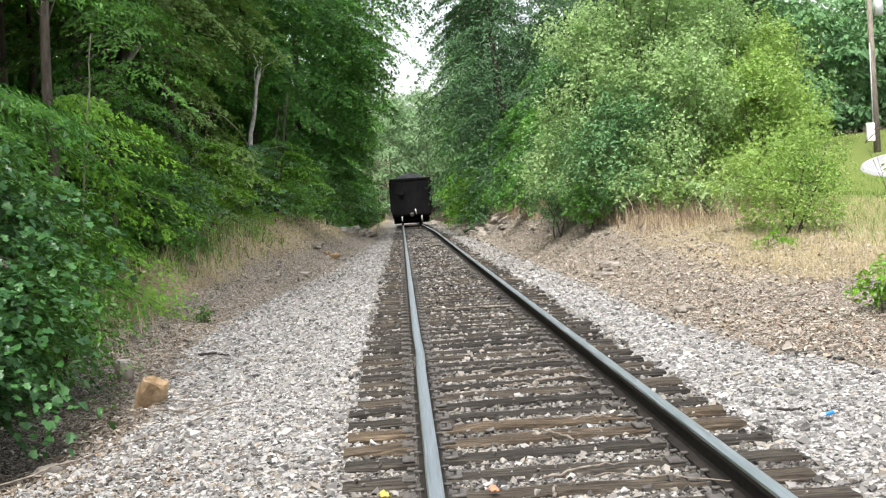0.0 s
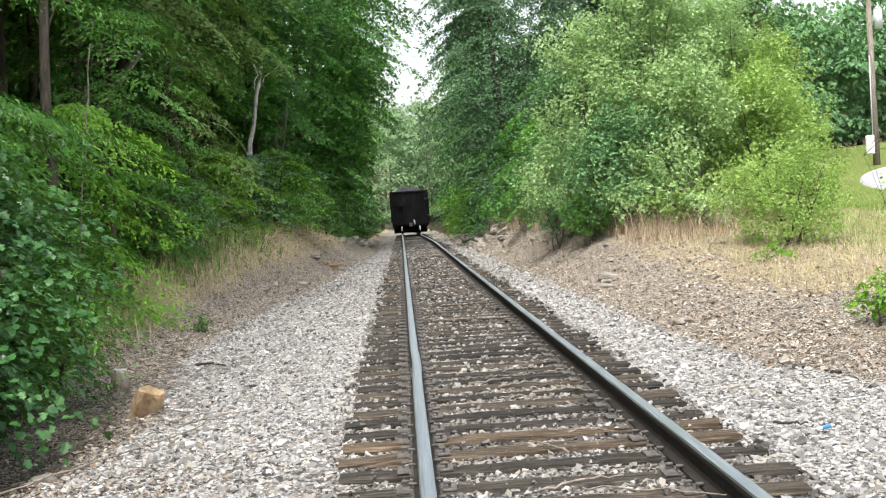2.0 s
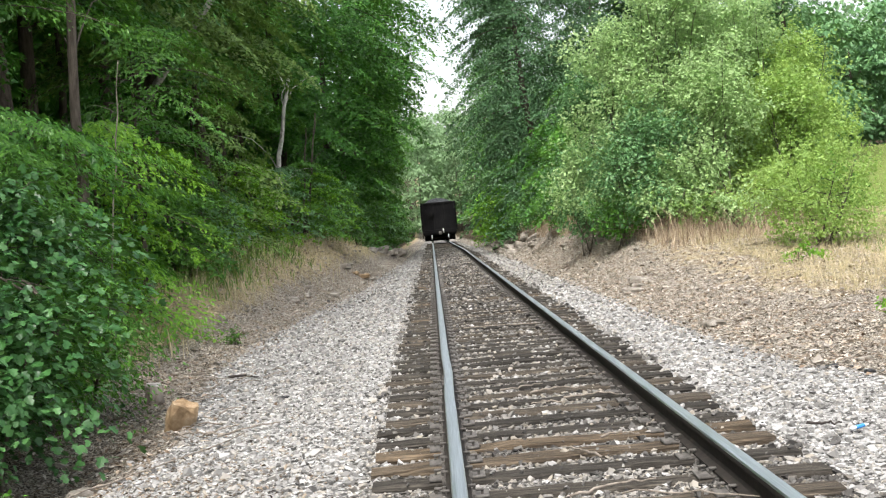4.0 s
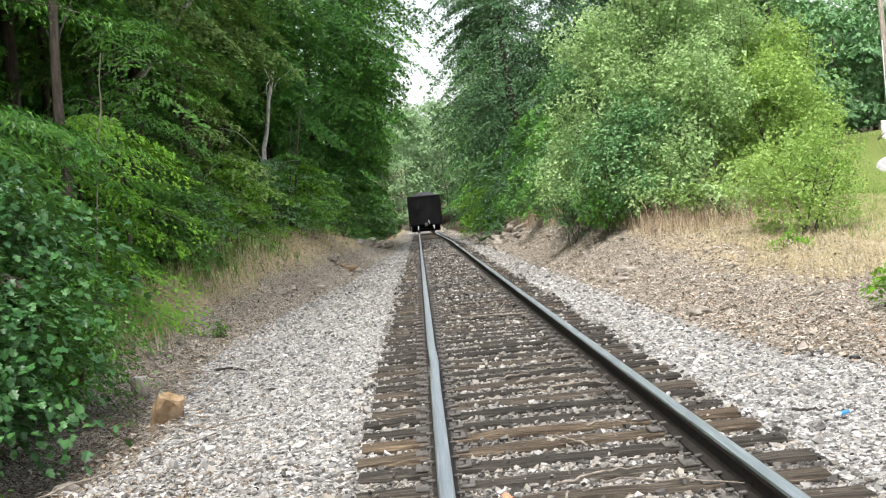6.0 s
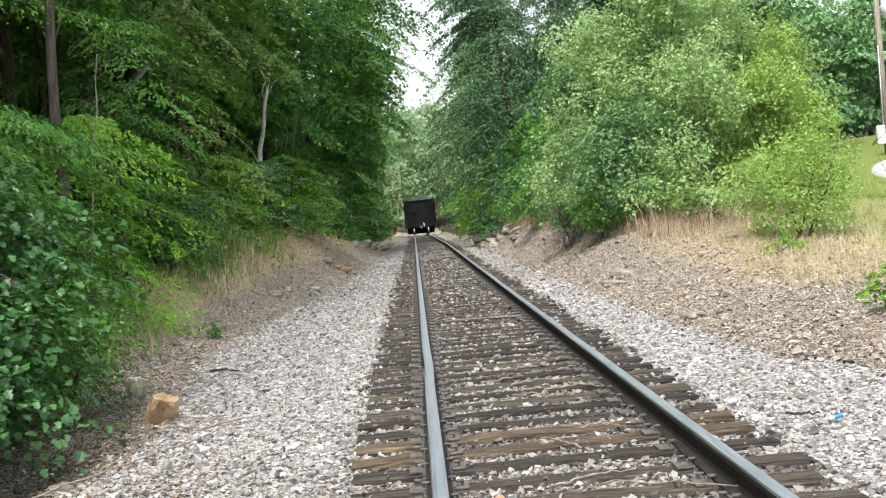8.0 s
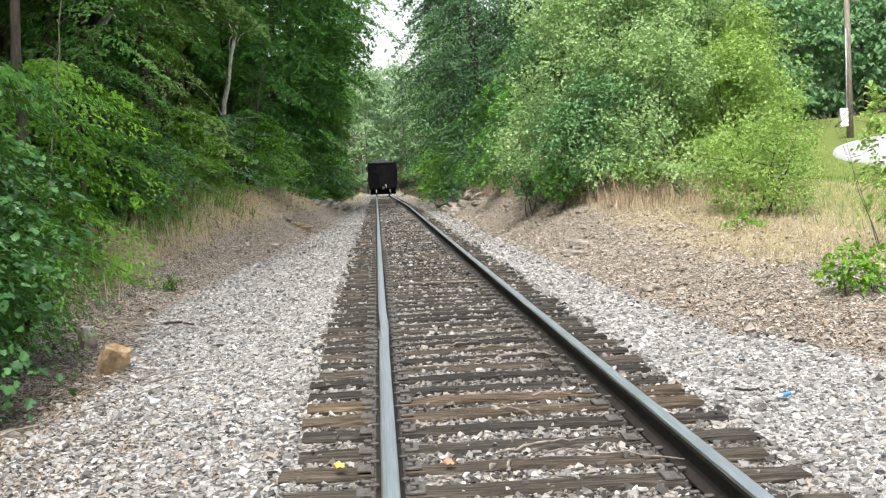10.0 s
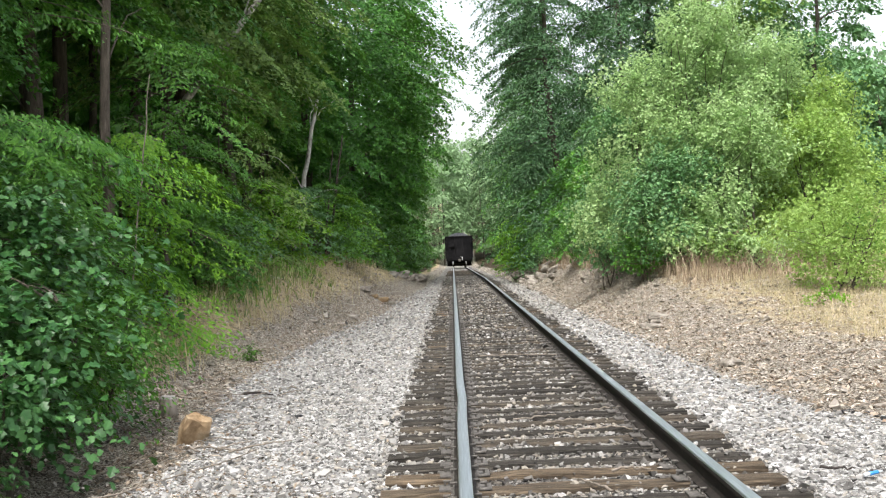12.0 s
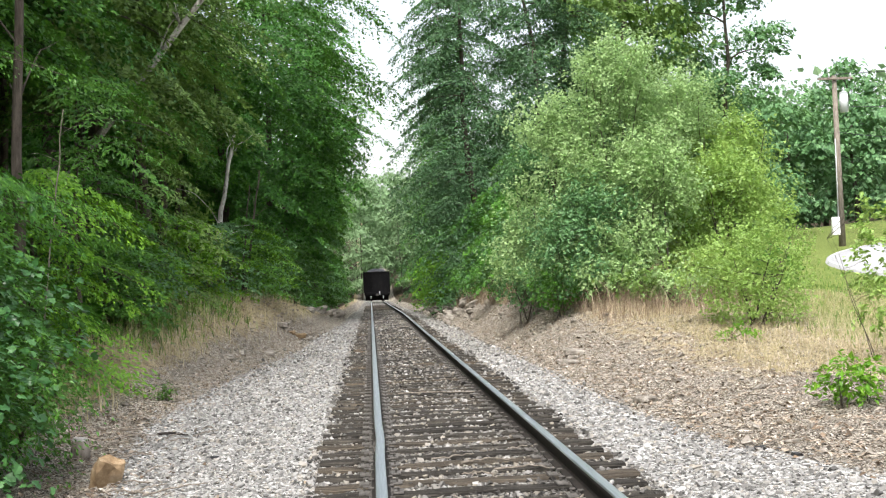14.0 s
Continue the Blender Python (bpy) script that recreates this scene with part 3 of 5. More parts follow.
def litter_patch(name, x, y, size, mat, label, seed, cat="dead leaves", narrow=0.5):
    """Curled leaves lying on the ground: two bent triangles each."""
    r = np.random.default_rng(seed)
    n = len(x)
    a = r.uniform(0, 6.283, n)
    t = np.stack([np.cos(a), np.sin(a), r.normal(0, 0.35, n)], -1)
    s = np.stack([-np.sin(a), np.cos(a), r.normal(0, 0.35, n)], -1)
    c = np.stack([x, y, ground_z(x, y) + size * 0.25], -1)
    z = np.array([0, 0, 1.0])
    L, W = size[:, None], size[:, None] * narrow
    t[:, 2] *= min(narrow * 2, 1)
    v = np.stack([c - t * L * 0.5, c + s * W * 0.5 + z * L * 0.2 * narrow, c + t * L * 0.5, c - s * W * 0.5 + z * L * 0.2 * narrow], 1)
    f = (np.array([(0, 1, 2), (0, 2, 3)])[None] + 4 * np.arange(n)[:, None, None]).reshape(-1, 3)
    return tagged(new(name, raw_mesh(name, v.reshape(-1, 3), f, [mat])), label, cat, kind="stuff")


def build_litter():
    r = np.random.default_rng(21)
    x, y = scatter(62000, -6.5, 7.5, 6, 45, r, 1.3)
    ok = (x < left_edge(y) + r.normal(0.1, 0.35, len(x))) & (x > forest_edge(y) - 1.2) | (x > right_edge(y) + r.normal(0.1, 0.25, len(x)))
    x, y = x[ok], y[ok]
    litter_patch("fallen_leaves", x, y, r.uniform(0.025, 0.078, len(x)), LITTER, "brown and bleached fallen leaves on the slopes", 22)
    x, y = scatter(26000, -4.6, -1.35, 4.8, 12.0, r, 1.4)
    ok = r.random(len(x)) < np.clip((-1.3 - x) / 1.8, 0.1, 1) * np.clip((11 - y) / 4, 0.1, 1)
    x, y = x[ok], y[ok]
    litter_patch("leaf_scraps", x, y, r.uniform(0.015, 0.05, len(x)), CHIPS, "brown leaf scraps and bark chips blown over the gravel", 23)

    # straws and stems lying on the slopes
    x, y = scatter(30000, -6.2, 7.5, 8, 46, r, 1.25)
    ok = (x < left_edge(y) - 0.2 + r.normal(0, 0.3, len(x))) & (x > forest_edge(y) - 0.4) | (x > right_edge(y) + 0.3 + r.normal(0, 0.3, len(x)))
    x, y = x[ok], y[ok]
    litter_patch("lying_straws", x, y, r.uniform(0.05, 0.19, len(x)), LITTER, "bleached straws and stems lying on the slopes", 24, "dry grass", 0.07)
    # dark chips and leaf mould along the foot of the slopes
    x, y = scatter(26000, -5.5, 5.5, 7, 34, r, 1.3)
    o = np.where(x > 0, x - right_edge(y), left_edge(y) - x)
    ok = (o > r.normal(0.0, 0.15, len(x))) & (o < np.abs(r.normal(0.5, 0.8, len(x))))
    x, y = x[ok], y[ok]
    litter_patch("bark_chips", x, y, r.uniform(0.02, 0.07, len(x)), CHIPS, "dark bark chips and leaf mould along the gravel", 25)


build_litter()


def blades(name, x, y, height, width, mat, label, seed, lean=0.25, cat="grass"):
    """Upright blades or stalks, a bent strip of two quads each."""
    r = np.random.default_rng(seed)
    n = len(x)
    a = r.uniform(0, 6.283, n)
    side = np.stack([np.cos(a), np.sin(a), np.zeros(n)], -1) * width[:, None] * 0.5
    b = r.uniform(0, 6.283, n)
    d = np.stack([np.cos(b), np.sin(b), np.zeros(n)], -1) * (np.abs(r.normal(0, lean, n)) * height)[:, None]
    base = np.stack([x, y, ground_z(x, y) - 0.02], -1)
    up = np.array([0, 0, 1.0]) * height[:, None]
    mid = base + up * 0.55 + d * 0.3
    tip = base + up + d
    v = np.stack([base - side, base + side, mid - side * 0.8, mid + side * 0.8, tip], 1)
    f = (np.array([(0, 1, 3), (0, 3, 2), (2, 3, 4)])[None] + 5 * np.arange(n)[:, None, None]).reshape(-1, 3)
    return tagged(new(name, raw_mesh(name, v.reshape(-1, 3), f, [mat])), label, cat, kind="stuff")


def build_grasses():
    r = np.random.default_rng(31)
    # dry stalks on the left bank
    x, y = scatter(14000, -7, -2.6, 14.5, 50, r, 1.8)
    ok = (x < left_edge(y) - 0.5 - r.random(len(x)) * 1.2) & (x > forest_edge(y) - 0.5) & (wave(x, y, 1.3, 3) > -0.2)
    x, y = x[ok], y[ok]
    blades("dry_stalks", x, y, r.uniform(0.1, 0.55, len(x)), r.uniform(0.006, 0.012, len(x)), STRAW, "tan dry stalks standing on the bank", 32, cat="dry grass")
    # tall dead weeds on the crest of the right bank
    x, y = scatter(36000, 2.5, 8.5, 26, 54, r, 1.0)
    o = x - right_edge(y)
    ok = (o > np.interp(y, [26, 34, 54], [2.0, 1.5, 0.9])) & (o < 6) & (wave(x, y, 1.1, 5) > -0.35)
    x, y = x[ok], y[ok]
    blades("dead_weeds", x, y, np.clip(r.lognormal(-1.15, 0.5, len(x)), 0.08, 0.9), r.uniform(0.007, 0.013, len(x)), BRUSH, "brown dead weeds along the crest of the bank", 33, 0.55, "dry grass")
    # straw grass on the right slope
    x, y = scatter(48000, 3.6, 11, 11.5, 30, r, 1.2)
    o = x - right_edge(y)
    ok = (o > 2.5 + 0.6 * wave(x, y, 0.9, 2)) & (y > 13 + r.normal(0, 1.5, len(x)))
    x, y = x[ok], y[ok]
    blades("dry_grass", x, y, r.uniform(0.05, 0.26, len(x)), r.uniform(0.003, 0.007, len(x)), STRAW, "straw-coloured dry grass on the slope", 34, 0.95, "dry grass")
    # green grass
    x, y = scatter(14000, 7, 24, 18, 52, r, 1.25)
    blades("lawn_grass", x, y, r.uniform(0.06, 0.2, len(x)), r.uniform(0.012, 0.03, len(x)), GRASS, "yellow-green mown grass beside the road", 35, 0.5)
    x, y = scatter(4000, -7, -3.6, 23, 34, r, 1.0)
    ok = (x < forest_edge(y) + 0.7 + r.normal(0, 0.25, len(x))) & (x > forest_edge(y) - 1.4)
    x, y = x[ok], y[ok]
    blades("tall_grass", x, y, r.uniform(0.1, 0.4, len(x)), r.uniform(0.012, 0.03, len(x)), GRASS, "long green grass at the edge of the woods", 36, 0.8)


build_grasses()


# ---- trees and bushes ----
LOBES = ((-0.45, 0.0), (-0.15, 0.48), (0.05, 0.22), (0.26, 0.36), (0.55, 0.0), (0.26, -0.36), (0.05, -0.22), (-0.15, -0.48))


def leaves(centres, outward, size, r, droop=0.3, wide=0.55, tilt=0.3, lobed=False, facing=None, stray=0.45):
    """Vertices and faces of folded leaves at the centres; outward: which way each points."""
    n = len(centres)
    t = outward + r.normal(0, stray, (n, 3))
    t[:, 2] -= droop
    t /= np.linalg.norm(t, axis=1)[:, None] + 1e-9
    up = (np.array([0, 0, 1.0]) + 0.35 * outward if facing is None else facing) + r.normal(0, tilt, (n, 3))
    s = np.cross(t, up)
    s /= np.linalg.norm(s, axis=1)[:, None] + 1e-9
    nn = np.cross(s, t)
    L = (size * r.uniform(0.65, 1.3, n))[:, None]
    W = L * wide
    if lobed:
        ring = [centres + t * L * a + s * W * 1.1 * b + nn * L * (0.16 * abs(b) - 0.10 * max(a, 0)) for a, b in LOBES]
        v = np.stack([centres] + ring, 1)
        k = len(LOBES)
        fan = np.array([(0, 1 + i, 1 + (i + 1) % k) for i in range(k)])
        f = (fan[None] + (k + 1) * np.arange(n)[:, None, None]).reshape(-1, 3)
        return v.reshape(-1, 3), f
    v = np.stack([centres - t * L * 0.5, centres + s * W * 0.5 + nn * L * 0.10 - t * L * 0.05, centres + t * L * 0.5 - nn * L * 0.08,
                  centres - s * W * 0.5 + nn * L * 0.10 - t * L * 0.05], 1)
    f = (np.array([(0, 2, 1), (0, 3, 2)])[None] + 4 * np.arange(n)[:, None, None]).reshape(-1, 3)
    return v.reshape(-1, 3), f


def crown_points(blobs, sprays, per, r, spray=0.9, flat=0.28, inner=0.25):
    """Leaf places in sprays over a union of ellipsoids (cx, cy, cz, rx, ry, rz); also the spray roots."""
    B = np.array(blobs, float)
    wgt = (B[:, 3] * B[:, 4] * B[:, 5]) ** (2 / 3)
    k = r.choice(len(B), sprays, p=wgt / wgt.sum())
    d = r.normal(0, 1, (sprays, 3))
    d /= np.linalg.norm(d, axis=1)[:, None]
    rad = np.where(r.random(sprays) < inner, r.uniform(0.3, 0.8, sprays), r.uniform(0.8, 1.08, sprays))
    c = B[k, :3] + d * rad[:, None] * B[k, 3:]
    out = d.copy()
    out[:, 2] *= 0.35
    out += r.normal(0, 0.25, (sprays, 3)) * np.array([1, 1, 0.4])
    out /= np.linalg.norm(out, axis=1)[:, None] + 1e-9
    side = np.stack([-out[:, 1], out[:, 0], np.zeros(sprays)], -1)
    L = spray * r.uniform(0.55, 1.4, sprays)
    u = r.uniform(-0.6, 0.6, (sprays, per))
    w = r.normal(0, 0.3, (sprays, per)) * (0.75 - np.abs(u))
    z = r.normal(0, flat * 0.5, (sprays, per)) - 0.35 * (u + 0.5) ** 2
    p = c[:, None] + L[:, None, None] * (u[..., None] * out[:, None] + 1.2 * w[..., None] * side[:, None] + z[..., None] * np.array([0, 0, 1.0]))
    fan = out[:, None] * 0.8 + side[:, None] * np.sign(w)[..., None] * 0.6
    return p.reshape(-1, 3), fan.reshape(-1, 3), c


def clump_points(blobs, clumps, per, r, radius=1.0, inner=0.2):
    """Leaf places on many rounded clumps spread over a union of ellipsoids: places, directions, facings, sizes, clump centres."""
    B = np.array(blobs, float)
    wgt = (B[:, 3] * B[:, 4] * B[:, 5]) ** (2 / 3)
    k = r.choice(len(B), clumps, p=wgt / wgt.sum())
    d = r.normal(0, 1, (clumps, 3))
    d /= np.linalg.norm(d, axis=1)[:, None]
    rad = np.where(r.random(clumps) < inner, r.uniform(0.3, 0.7, clumps), r.uniform(0.75, 1.0, clumps))
    c = B[k, :3] + d * rad[:, None] * B[k, 3:]
    R = radius * np.clip(r.lognormal(0, 0.35, clumps), 0.45, 1.8)
    e = r.normal(0, 1, (clumps, per, 3))
    e[..., 2] = np.abs(e[..., 2]) * 1.1 - 0.25
    e += 0.35 * d[:, None] * np.array([1, 1, 0])
    e /= np.linalg.norm(e, axis=2)[..., None]
    # oversized inner leaves, added to block light and darken the clump's inside
    core = np.arange(per)[None] < per * 0.12
    shell = np.where(core, r.uniform(0.3, 0.65, (clumps, per)), r.uniform(0.72, 1.12, (clumps, per)))
    squash = np.array([1, 1, 0.78])
    p = c[:, None] + (R[:, None] * shell)[..., None] * e * squash
    facing = e + np.array([0, 0, 0.55])
    fan = e * np.array([1, 1, 0.2]) - np.array([0, 0, 0.35])
    size = np.where(core, 1.9, 1.0) * np.ones((clumps, per))
    return p.reshape(-1, 3), fan.reshape(-1, 3), facing.reshape(-1, 3), size.reshape(-1), c


def limb_path(p, q, r, sag=0.15):
    p, q = np.asarray(p, float), np.asarray(q, float)
    n = 6
    t = np.linspace(0, 1, n)[:, None]
    L = np.linalg.norm(q - p)
    bend = np.sin(np.pi * t) * np.array([0, 0, 1.0]) * L * sag
    return p + (q - p) * t + bend + np.cumsum(r.normal(0, 0.025 * L, (n, 3)), 0) * (t > 0)


def tree(name, label, category, x, y, height, blobs, n_sprays, per, leaf, leafmat, seed, trunk=0.14, bark=None, lean=(0, 0), spray=0.9, flat=0.28,
         limbs=10, group="", wide=0.55, stems=1, droop=0.3, trunk_top=0.85, lobed=False, inner=0.2, clump=0.0, tidy=False, tilt=0.3):
    """A tree or bush: trunk (or several stems), branches and a crown of leaves in sprays. blobs are relative to its foot."""
    r = np.random.default_rng(seed)
    root = new(name)
    root.matrix_basis = pose(x, y, float(ground_z(x, y)) - 0.05)
    tagged(root, label, category, group)
    bark = bark or BARK
    heads = []
    for s in range(stems):
        a = 6.283 * s / max(stems, 1) + r.uniform(0, 1)
        spread = 0.0 if stems == 1 else 0.32 * height
        top = np.array([lean[0] + spread * math.cos(a), lean[1] + spread * math.sin(a), height * trunk_top * (1 if stems == 1 else r.uniform(0.7, 1))])
        foot = np.array([0.0, 0, 0]) if stems == 1 else np.array([0.15 * math.cos(a), 0.15 * math.sin(a), 0])
        n = 9
        t = np.linspace(0, 1, n)[:, None]
        path = foot + (top - foot) * t + np.cumsum(r.normal(0, 0.006 * height, (n, 3)) * np.array([1, 1, 0.2]), 0) * (t > 0)
        radii = trunk * (1 - 0.8 * t[:, 0]) * (1 + 0.5 * np.exp(-t[:, 0] * 14)) / math.sqrt(stems)
        v, f = tube(path, radii, 9 if stems == 1 else 6)
        part("trunk" if stems == 1 else "stem", raw_mesh("trunk", v, f, [bark], smooth=True), root)
        heads.append(path)
    facing, size = None, 1.0
    if clump:
        p, fan, facing, size, c = clump_points(blobs, n_sprays, per, r, clump, inner)
    else:
        p, fan, c = crown_points(blobs, n_sprays, per, r, spray, flat, inner)
    if limbs:
        pick = r.choice(len(c), min(limbs, len(c)), replace=False)
        for i in pick:
            path = heads[int(r.integers(len(heads)))]
            z = np.clip(c[i, 2] - 0.35 * np.linalg.norm(c[i, :2]), 0.12 * height, height * trunk_top * 0.95)
            j = int(np.clip(np.searchsorted(path[:, 2], z), 1, len(path) - 1))
            lp = limb_path(path[j], c[i], r)
            v, f = tube(lp, np.linspace(trunk * 0.28, trunk * 0.05, len(lp)), 5)
            part("branch", raw_mesh("branch", v, f, [bark], smooth=True), root)
    v, f = leaves(p, fan, leaf * size, r, droop, wide, 0.16 if tidy else tilt, lobed=lobed, facing=facing)
    part("crown", raw_mesh("crown", v, f, [leafmat]), root)
    return root


def ball(rx, ry, rz, cz, cx=0.0, cy=0.0):
    return (cx, cy, cz, rx, ry, rz)


def bough_crown(start, aim, L, leaf, r, width=0.42, rise=0.25, sag=0.55, tuft=0.010, lift=0.6):
    """Leaves on flat sprays: each bough leaves its start towards aim, twigs to both sides of it. Places, directions, facings."""
    n = len(L)
    T = int(np.clip(2.0 * L.mean() / (0.95 * leaf), 10, 60))
    Q = int(np.clip(width * L.mean() * 0.75 / (0.70 * leaf), 4, 12))
    st = np.linspace(0.16, 1.0, T)[None] + r.normal(0, 0.015, (n, T))
    sign = np.where(np.arange(T) % 2, 1.0, -1.0)[None] * np.ones((n, 1))
    tl = width * np.interp(st, [0.1, 0.3, 0.6, 0.9, 1.05], [0.45, 1.0, 0.95, 0.55, 0.2]) * r.uniform(0.6, 1.2, (n, T)) * (r.random((n, T)) > 0.13)
    q = (np.arange(Q)[None, None] + r.random((n, T, Q))) / Q
    side = np.stack([-aim[:, 1], aim[:, 0], np.zeros(n)], -1)
    tilt = r.normal(0, 0.25, (n, 1, 1))
    tw = side[:, None] * sign[..., None] * 0.85 + aim[:, None] * 0.5
    off = (tl[..., None] * q)
    u = st[..., None] + 0.5 * off
    w = sign[..., None] * 0.85 * off
    z = rise * u - sag * u ** 2 - 0.45 * np.abs(w) ** 1.5 + tilt * w + r.normal(0, tuft, (n, T, Q))
    Lx = L[:, None, None]
    p = start[:, None, None] + (Lx * u)[..., None] * aim[:, None, None] + (Lx * w)[..., None] * side[:, None, None]
    p[..., 2] += Lx * z
    p += r.normal(0, 0.16 * leaf, p.shape)
    keep = (off > 0).reshape(-1)
    fan = (tw[:, :, None] + 0.5 * side[:, None, None] * np.where(r.random((n, T, Q)) < 0.5, 1.0, -1.0)[..., None]).reshape(-1, 3)
    facing = np.broadcast_to((np.array([0, 0, 1.0]) + lift * aim)[:, None, None], p.shape).reshape(-1, 3)
    return p.reshape(-1, 3)[keep], fan[keep], facing[keep]


def bough_tree(name, label, x, y, h, low, reach, n, leaf, mat, seed, trunk=0.16, face=-0.6, spread=1.3, rise=0.3, sag=0.6, width=0.42, wide=0.55, group="",
               category="tree", bark=None, limbs=16, seen=None, droop=0.25, tilt=0.18, lean=(0.0, 0.0), shape=(0.75, 1.0, 1.0, 0.75, 0.35), lift=0.6):
    """A tree with leafy boughs in layers, from the height low to seen, and unseen coarser leaves above that to shade
    them.
    """
    r = np.random.default_rng(seed)
    root = new(name)
    root.matrix_basis = pose(x, y, float(ground_z(x, y)) - 0.05)
    tagged(root, label, category, group)
    bark = bark or BARK
    t = np.linspace(0, 1, 10)[:, None]
    path = np.array([lean[0], lean[1], h * 0.92]) * t + np.cumsum(r.normal(0, 0.007 * h, (10, 3)) * np.array([1, 1, 0.1]), 0) * (t > 0)
    v, f = tube(path, trunk * (1 - 0.8 * t[:, 0]) * (1 + 0.4 * np.exp(-t[:, 0] * 16)), 9)
    part("trunk", raw_mesh("trunk", v, f, [bark], smooth=True), root)
    seen = min(seen or h, h)
    z = low + (seen - low) * (np.arange(n) + r.random(n)) / n
    L = reach * np.interp((z - low) / (h - low), [0, 0.25, 0.6, 0.85, 1], shape) * r.uniform(0.55, 1.2, n)
    az = face + spread * r.normal(0, 1, n)
    aim = np.stack([np.cos(az), np.sin(az), np.zeros(n)], -1)
    zs = np.clip(z - 0.1 * L, 0.2, h * 0.9)
    start = np.stack([np.interp(zs, path[:, 2], path[:, 0]), np.interp(zs, path[:, 2], path[:, 1]), zs], -1)
    pieces = []
    p, fan, facing = bough_crown(start, aim, L, leaf, r, width, rise, sag, lift=lift)
    pieces.append(leaves(p, fan, leaf, r, droop, wide, tilt, facing=facing, stray=0.22 if leaf < 0.115 else 0.42))
    # coarse canopy above the view, added only to shade the boughs
    if seen < h - 2:
        m = max(int(26 * (h - seen) / 8), 10)
        shade_roof = [ball(reach * 0.95, reach * 0.95, (h - seen) * 0.42, (h + seen) / 2)]
        p, fan, facing, size, _ = clump_points(shade_roof, m, 60, r, reach * 0.38, 0.3)
        pieces.append(leaves(p, fan, 0.42 * size, r, 0.3, 0.75, 0.4, facing=facing))
    v, f = joined(pieces)
    part("crown", raw_mesh("crown", v, f, [mat]), root)
    for i in r.choice(n, min(limbs, n), replace=False):
        u = np.linspace(0, 0.9, 7)[:, None]
        lp = start[i] + L[i] * (u * aim[i] + np.array([0, 0, 1.0]) * (rise * u - sag * u ** 2 - 0.01))
        v, f = tube(lp, np.linspace(trunk * 0.22, 0.006, 7), 5)
        part("branch", raw_mesh("branch", v, f, [bark], smooth=True), root)
    return root


def shoot_tree(name, label, x, y, h, blobs, shoots, per, leaf, mat, seed, category="tree", group="", stems=3, length=0.7, wide=0.75, inner=0.25, up=0.8, tilt=0.6, trunk=0.05, limbs=14, bark=None):
    """A young tree or bush of upright leafy shoots that stand out of its crown."""
    r = np.random.default_rng(seed)
    root = new(name)
    root.matrix_basis = pose(x, y, float(ground_z(x, y)) - 0.05)
    tagged(root, label, category, group)
    bark = bark or BARK
    B = np.array(blobs, float)
    wgt = (B[:, 3] * B[:, 4] * B[:, 5]) ** (2 / 3)
    k = r.choice(len(B), shoots, p=wgt / wgt.sum())
    d = r.normal(0, 1, (shoots, 3))
    d /= np.linalg.norm(d, axis=1)[:, None]
    rad = np.where(r.random(shoots) < inner, r.uniform(0.2, 0.7, shoots), r.uniform(0.7, 0.98, shoots))
    c = B[k, :3] + d * rad[:, None] * B[k, 3:]
    c[:, 2] = np.maximum(c[:, 2], 0.15)
    aim = d * np.array([1, 1, 0.5]) * 0.7 + np.array([0, 0, up]) + r.normal(0, 0.3, (shoots, 3))
    aim /= np.linalg.norm(aim, axis=1)[:, None]
    L = length * np.clip(r.lognormal(0, 0.4, shoots), 0.4, 2.2)
    q = r.random((shoots, per))
    a = r.uniform(0, 6.283, (shoots, per))
    ref = np.cross(aim, np.array([0.3, 0.8, 0.1]))
    ref /= np.linalg.norm(ref, axis=1)[:, None]
    ref2 = np.cross(aim, ref)
    radial = np.cos(a)[..., None] * ref[:, None] + np.sin(a)[..., None] * ref2[:, None]
    p = c[:, None] + (L[:, None] * q)[..., None] * aim[:, None] + radial * (leaf * 0.7 + 0.20 * L[:, None, None] * (1 - 0.7 * q[..., None]))
    fan = radial * 0.9 + aim[:, None] * 0.4
    facing = np.array([0, 0, 0.8]) + 0.6 * radial + 0.4 * d[:, None]
    v, f = leaves(p.reshape(-1, 3), fan.reshape(-1, 3), leaf, r, 0.25, wide, tilt, facing=facing.reshape(-1, 3))
    part("crown", raw_mesh("crown", v, f, [mat]), root)
    for s in range(stems):
        az = 6.283 * s / stems + r.uniform(0, 1.5)
        top = c[int(r.choice(np.argsort(c[:, 2])[-max(shoots // 5, 3):]))]
        lp = limb_path((0.12 * math.cos(az), 0.12 * math.sin(az), 0), top, r, 0.02)
        v, f = tube(lp, np.linspace(trunk, trunk * 0.2, len(lp)), 6)
        part("stem", raw_mesh("stem", v, f, [bark], smooth=True), root)
        for i in r.choice(shoots, max(limbs // stems, 1), replace=False):
            j = int(np.clip(np.searchsorted(lp[:, 2], c[i, 2] * 0.6), 1, len(lp) - 2))
            bp = limb_path(lp[j], c[i], r, -0.06)
            v, f = tube(bp, np.linspace(trunk * 0.35, 0.005, len(bp)), 5)
            part("branch", raw_mesh("branch", v, f, [bark], smooth=True), root)
    return root


